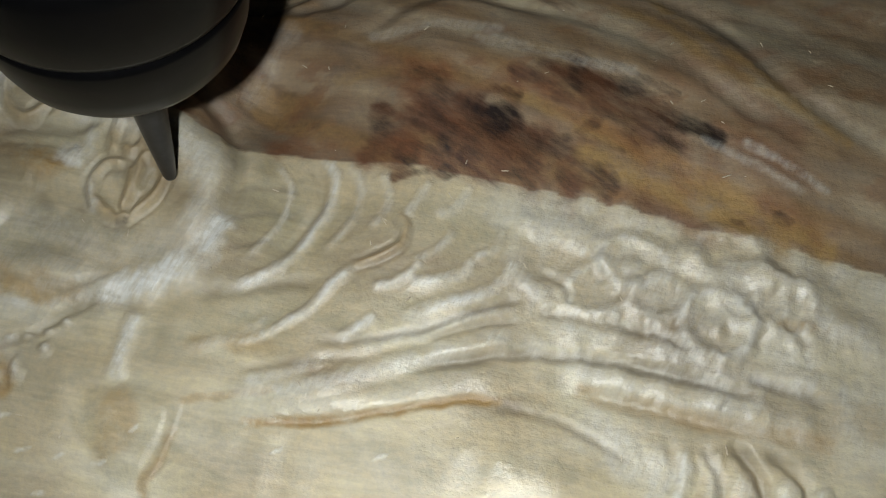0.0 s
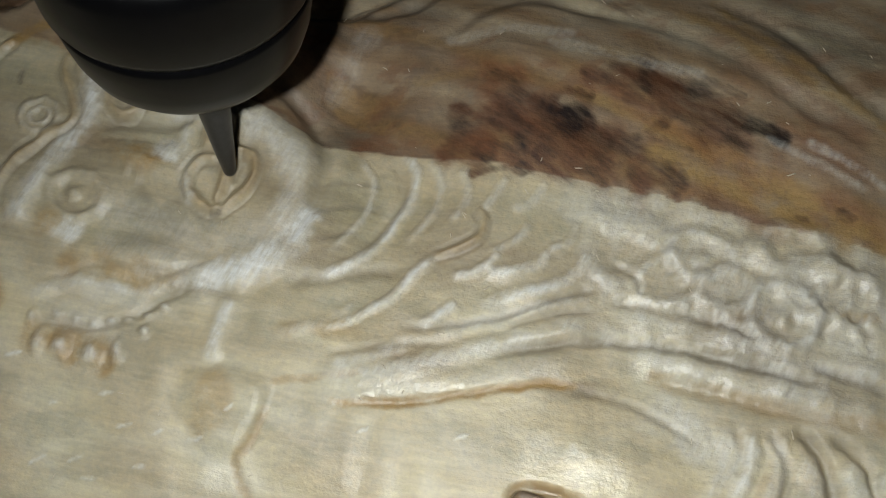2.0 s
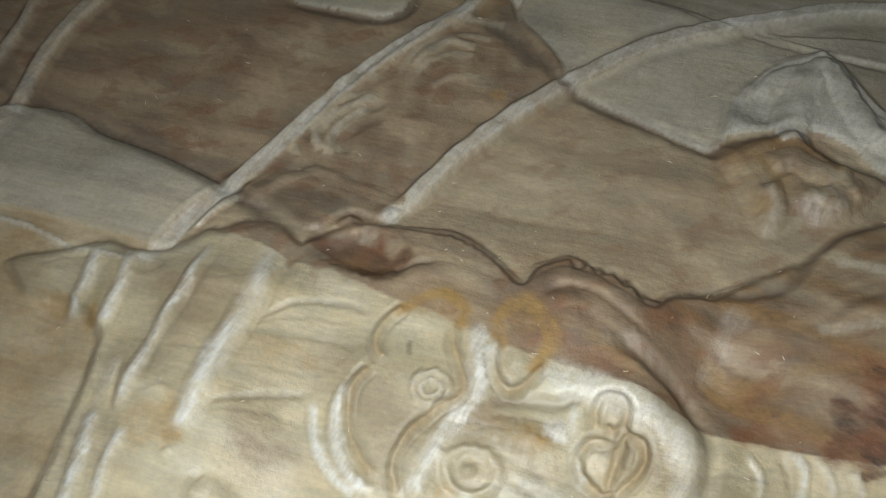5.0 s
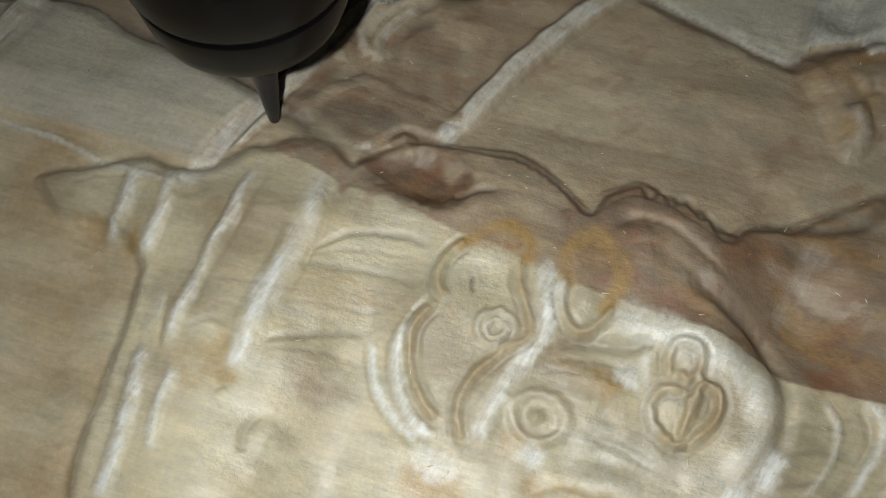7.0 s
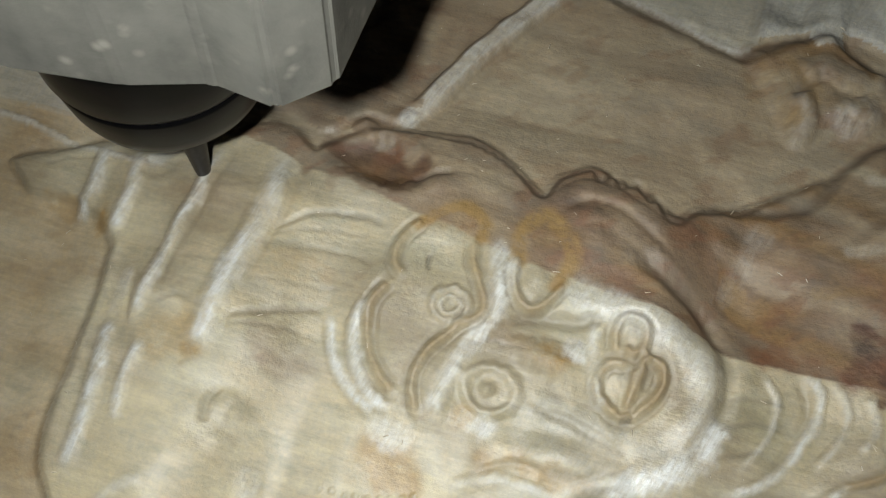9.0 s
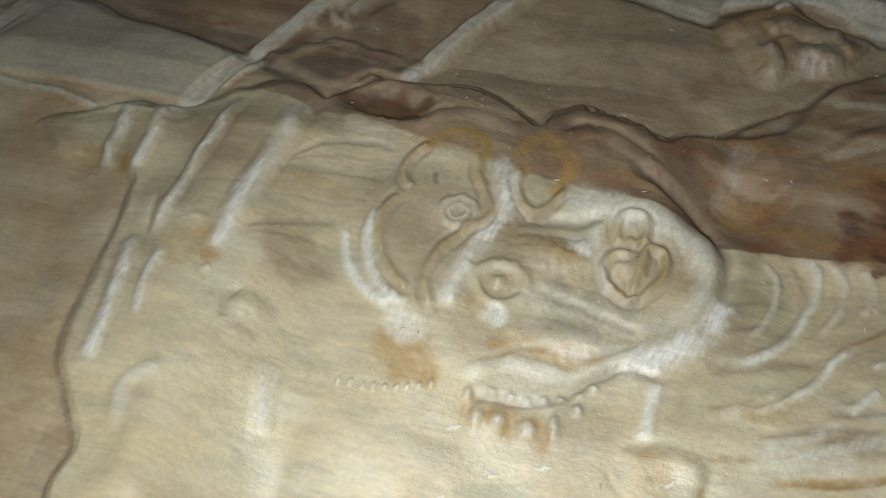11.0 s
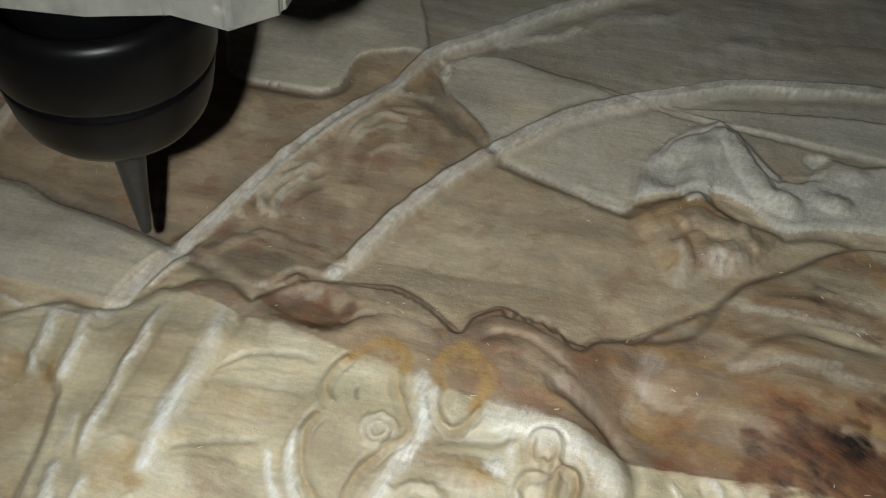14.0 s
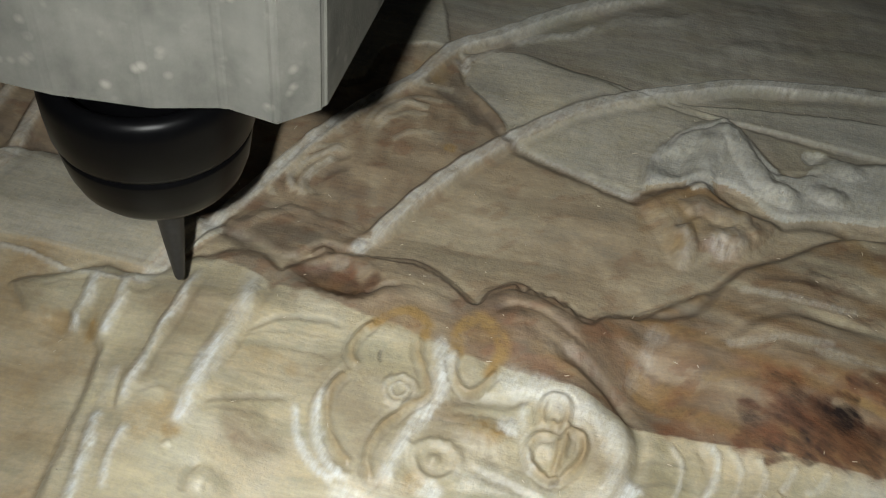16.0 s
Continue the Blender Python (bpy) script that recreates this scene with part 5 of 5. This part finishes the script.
def carve_parts():
    gy, gx = np.gradient(Z, STEP)
    normal = np.stack([-gx, -gy, np.ones_like(Z)], -1)
    normal = (normal / np.linalg.norm(normal, axis=-1, keepdims=True)).reshape(-1, 3)
    place = (np.stack([XX, YY, Z], -1) * MM).reshape(-1, 3)
    rows, cols = Z.shape
    index = np.arange(rows * cols).reshape(rows, cols)
    quads = np.stack([index[:-1, :-1], index[:-1, 1:], index[1:, 1:], index[1:, :-1]], -1).reshape(-1, 4)
    ids = OWNER[:-1, :-1].copy()
    belongs = settle(ids, 24).ravel()
    for k in np.unique(belongs):
        name = CARVED[ids.ravel()[k]]
        mine = quads[belongs == k]
        used, faces = np.unique(mine, return_inverse=True)
        data = bpy.data.meshes.new(name)
        data.vertices.add(len(used))
        data.vertices.foreach_set("co", place[used].ravel())
        data.loops.add(len(mine) * 4)
        data.loops.foreach_set("vertex_index", faces.reshape(-1).astype(np.int32))
        data.polygons.add(len(mine))
        data.polygons.foreach_set("loop_start", np.arange(0, len(mine) * 4, 4, dtype=np.int32))
        data.update(calc_edges=True)
        for title, field in (("tone", TONE), ("fibre_sheen", FIBRE_SHEEN), ("mark_shade", MARK_SHADE), ("ochre", OCHRE), ("knot", KNOT), ("polish", POLISH), ("olive", OLIVE), ("rust", RUST), ("grey", GREY)):
            data.attributes.new(title, "FLOAT", "POINT").data.foreach_set("value", np.clip(field.ravel()[used], 0, 2 if title == "polish" else 1).astype(np.float32))
        data.shade_smooth()
        data.normals_split_custom_set_from_vertices(normal[used].tolist())
        data.materials.append(WOOD)
        ob = new(NAMES.get(name, name), data)
        ob.parent = panel
        tagged(ob, LABELS.get(name, ""))


def panel_body():
    """The uncut wood below the relief: a skirt down from its rim, and the underside."""
    bm = bmesh.new()
    rim = [*((0, i) for i in range(0, len(GX))), *((j, len(GX) - 1) for j in range(1, len(GY)))]
    rim += [*((len(GY) - 1, i) for i in range(len(GX) - 2, -1, -1)), *((j, 0) for j in range(len(GY) - 2, 0, -1))]
    top = [bm.verts.new((GX[i] * MM, GY[j] * MM, Z[j, i] * MM)) for j, i in rim]
    low = [bm.verts.new((GX[i] * MM, GY[j] * MM, SLAB_Z * MM)) for j, i in rim]
    for k in range(len(top)):
        n = (k + 1) % len(top)
        bm.faces.new((low[k], low[n], top[n], top[k]))
    bm.faces.new(low[::-1])
    return bm


carve_parts()
part("panel_body", panel_body(), WOOD, panel, "thick glued-up wooden board")


def chips(count):
    """Crumbs and curls of sawdust lying on the relief."""
    rng = np.random.RandomState(5)
    verts, faces = [], []
    for _ in range(count):
        x, y = rng.uniform(-125, 115), rng.uniform(-70, 105)
        size, turn = rng.uniform(0.12, 0.32), rng.uniform(0, math.tau)
        z = Z[np.searchsorted(GY, y), np.searchsorted(GX, x)] + 0.05
        c, n, long = math.cos(turn), math.sin(turn), rng.uniform(1.0, 3.2)
        base = len(verts)
        for px, py, pz in ((-long, -0.4, 0), (long, -0.3, 0.1), (long * 0.8, 0.5, 0), (-long * 0.7, 0.4, 0.15), (-0.2, 0, 0.8), (long * 0.5, 0.1, 0.6)):
            verts.append(((x + size * (c * px - n * py)) * MM, (y + size * (n * px + c * py)) * MM, (z + size * pz) * MM))
        faces += [tuple(base + k for k in f) for f in ((0, 1, 5, 4), (1, 2, 5), (2, 3, 4, 5), (3, 0, 4), (3, 2, 1, 0))]
    data = bpy.data.meshes.new("sawdust")
    data.from_pydata(verts, [], faces)
    data.materials.append(CHIP)
    return tagged(new("sawdust", data), "pale crumbs of sawdust scattered on the carving", "sawdust", kind="stuff")


CHIP = plain_material("sawdust", (0.45, 0.38, 0.27), (0.72, 0.66, 0.54), 0.7, 0.0, 900.0)
chips(240)

# ---- the milling head: cutter tip at its own zero
spindle = tagged(new("milling_spindle"), "black milling spindle with a tapered cutter under a dusty grey housing", "milling machine")
part("cutter", lathe_mesh([(0, 0), (0.5, 0.1), (0.85, 0.45), (1.05, 1.1), (1.6, 7.0), (2.3, 15.0), (2.75, 20.0), (2.9, 24.0), (2.9, 36.0), (0, 36.0)], 48), CARBIDE, spindle, "dull dark tapered carbide cutter", True)
NUT = [(3.2, 26.8), (7.0, 26.1), (10.5, 26.0), (12.6, 26.9), (14.0, 28.9), (14.9, 31.6), (15.4, 34.6), (15.7, 36.9), (15.65, 37.4), (15.25, 37.8), (15.25, 38.1), (15.9, 38.5),
       (16.3, 39.5), (16.6, 43.5), (16.7, 47.5), (16.5, 49.3), (15.9, 50.4), (15.0, 50.9), (14.2, 50.8), (13.6, 50.0), (13.2, 49.0)]
part("collet_nut", lathe_mesh([(r * 1.04, z + 3.0) for r, z in NUT]), BLACK, spindle, "smooth black collet nut", True)
part("spindle_nose", lathe_mesh([(11.0, 49.0), (12.6, 51.6), (12.8, 55.0), (12.8, 84.0), (16.0, 86.0), (28.0, 88.0), (28.5, 89.0), (28.5, 92.0), (0, 92.0)]), BLACK, spindle, "black steel spindle nose", True)
part("spindle_body", lathe_mesh([(0, 91.6), (28.0, 91.6), (29.0, 92.6), (29.0, 230.0), (28.0, 231.0), (0, 231)]), BLACK, spindle, "dark cylindrical spindle motor", True)
HOUSING = [(-58, -22), (-38, -26), (-16, -28.5), (2, -29), (15, -27.5), (24, -24.5), (31.5, -25.5), (36.5, -20.5), (37.5, 12), (37.5, 70), (-58, 70)]
part("housing", prism_mesh(HOUSING, 68.5, 235, 0.7), DUSTY, spindle, "grey metal housing coated with sawdust")
for piece in spindle.children:
    piece.data.transform(Matrix.Scale(1.07, 4))

# ---- the lamp beside the lens that lights the work
phone_lamp = tagged(new("phone_lamp"), "tiny white lamp of the filming phone", "lamp")
# unseen rim, deeper than a phone's, added to narrow the light
part("lamp_shell", lathe_mesh([(0, 1.2), (3.6, 1.2), (3.8, 1.0), (3.8, -2.6), (3.6, -2.8), (3.4, -2.6), (3.2, 0.1), (0, 0.1)], 32), BLACK, phone_lamp, "dark rim, added deep to narrow the light")
part("lamp_lens", lathe_mesh([(0, -0.35), (2.2, -0.25), (3.0, -0.02), (3.1, 0.05), (0, 0.05)], 32), GLOW, phone_lamp, "glowing white lens")
LAMP_OFFSET = pose(-18 * MM, 0, 2 * MM, -13, -8, 0)

# seconds and the cutter tip in millimetres
TOOL = [
    (0, 9.1, -10.7, 3.0),
    (0.5, 7.7, -7.8, 3.2),
    (1, 7.3, -7.4, 3.2),
    (1.5, 6.0, -6.8, 3.3),
    (2, 4.1, -11.9, 2.8),
    (2.5, 4.1, -17.6, 2.7),
    (3, 0.7, -12.0, 7.7),
    (3.5, -8.8, 6.7, 15.9),
    (4, -32, 56, 30),
    (4.5, -78, 86, 30),
    (5.5, -84, 60, 22),
    (6.5, -83, 26, 7),
    (7, -82.7, 22.4, 2.3),
    (7.5, -78.4, 17.0, 5.5),
    (8, -78.8, 15.5, 5.2),
    (8.5, -80.4, 11.7, 3.4),
    (9, -82.6, 4.3, 1.7),
    (9.5, -83.8, -10.8, -1),
    (10, -85, -17.3, -1.6),
    (10.6, -84, -8, 18),
    (11.5, -88, 22, 38),
    (12.5, -88, 17, 40),
    (13, -77.2, -1.0, 50.5),
    (13.5, -82, 9.2, 32.5),
    (14, -82.6, 11.5, 25),
    (14.5, -80.8, 6.5, 22.5),
    (15, -82.0, 9.0, 11.0),
    (15.5, -79.7, 3.7, 11.2),
    (16, -81.7, 1.5, 11.6),
]


def motions():
    walk(spindle, [(t, pose(x * MM, y * MM, z * MM)) for t, x, y, z in TOOL])
    walk(phone_lamp, [(t, m @ LAMP_OFFSET) for t, m in view])


motions()
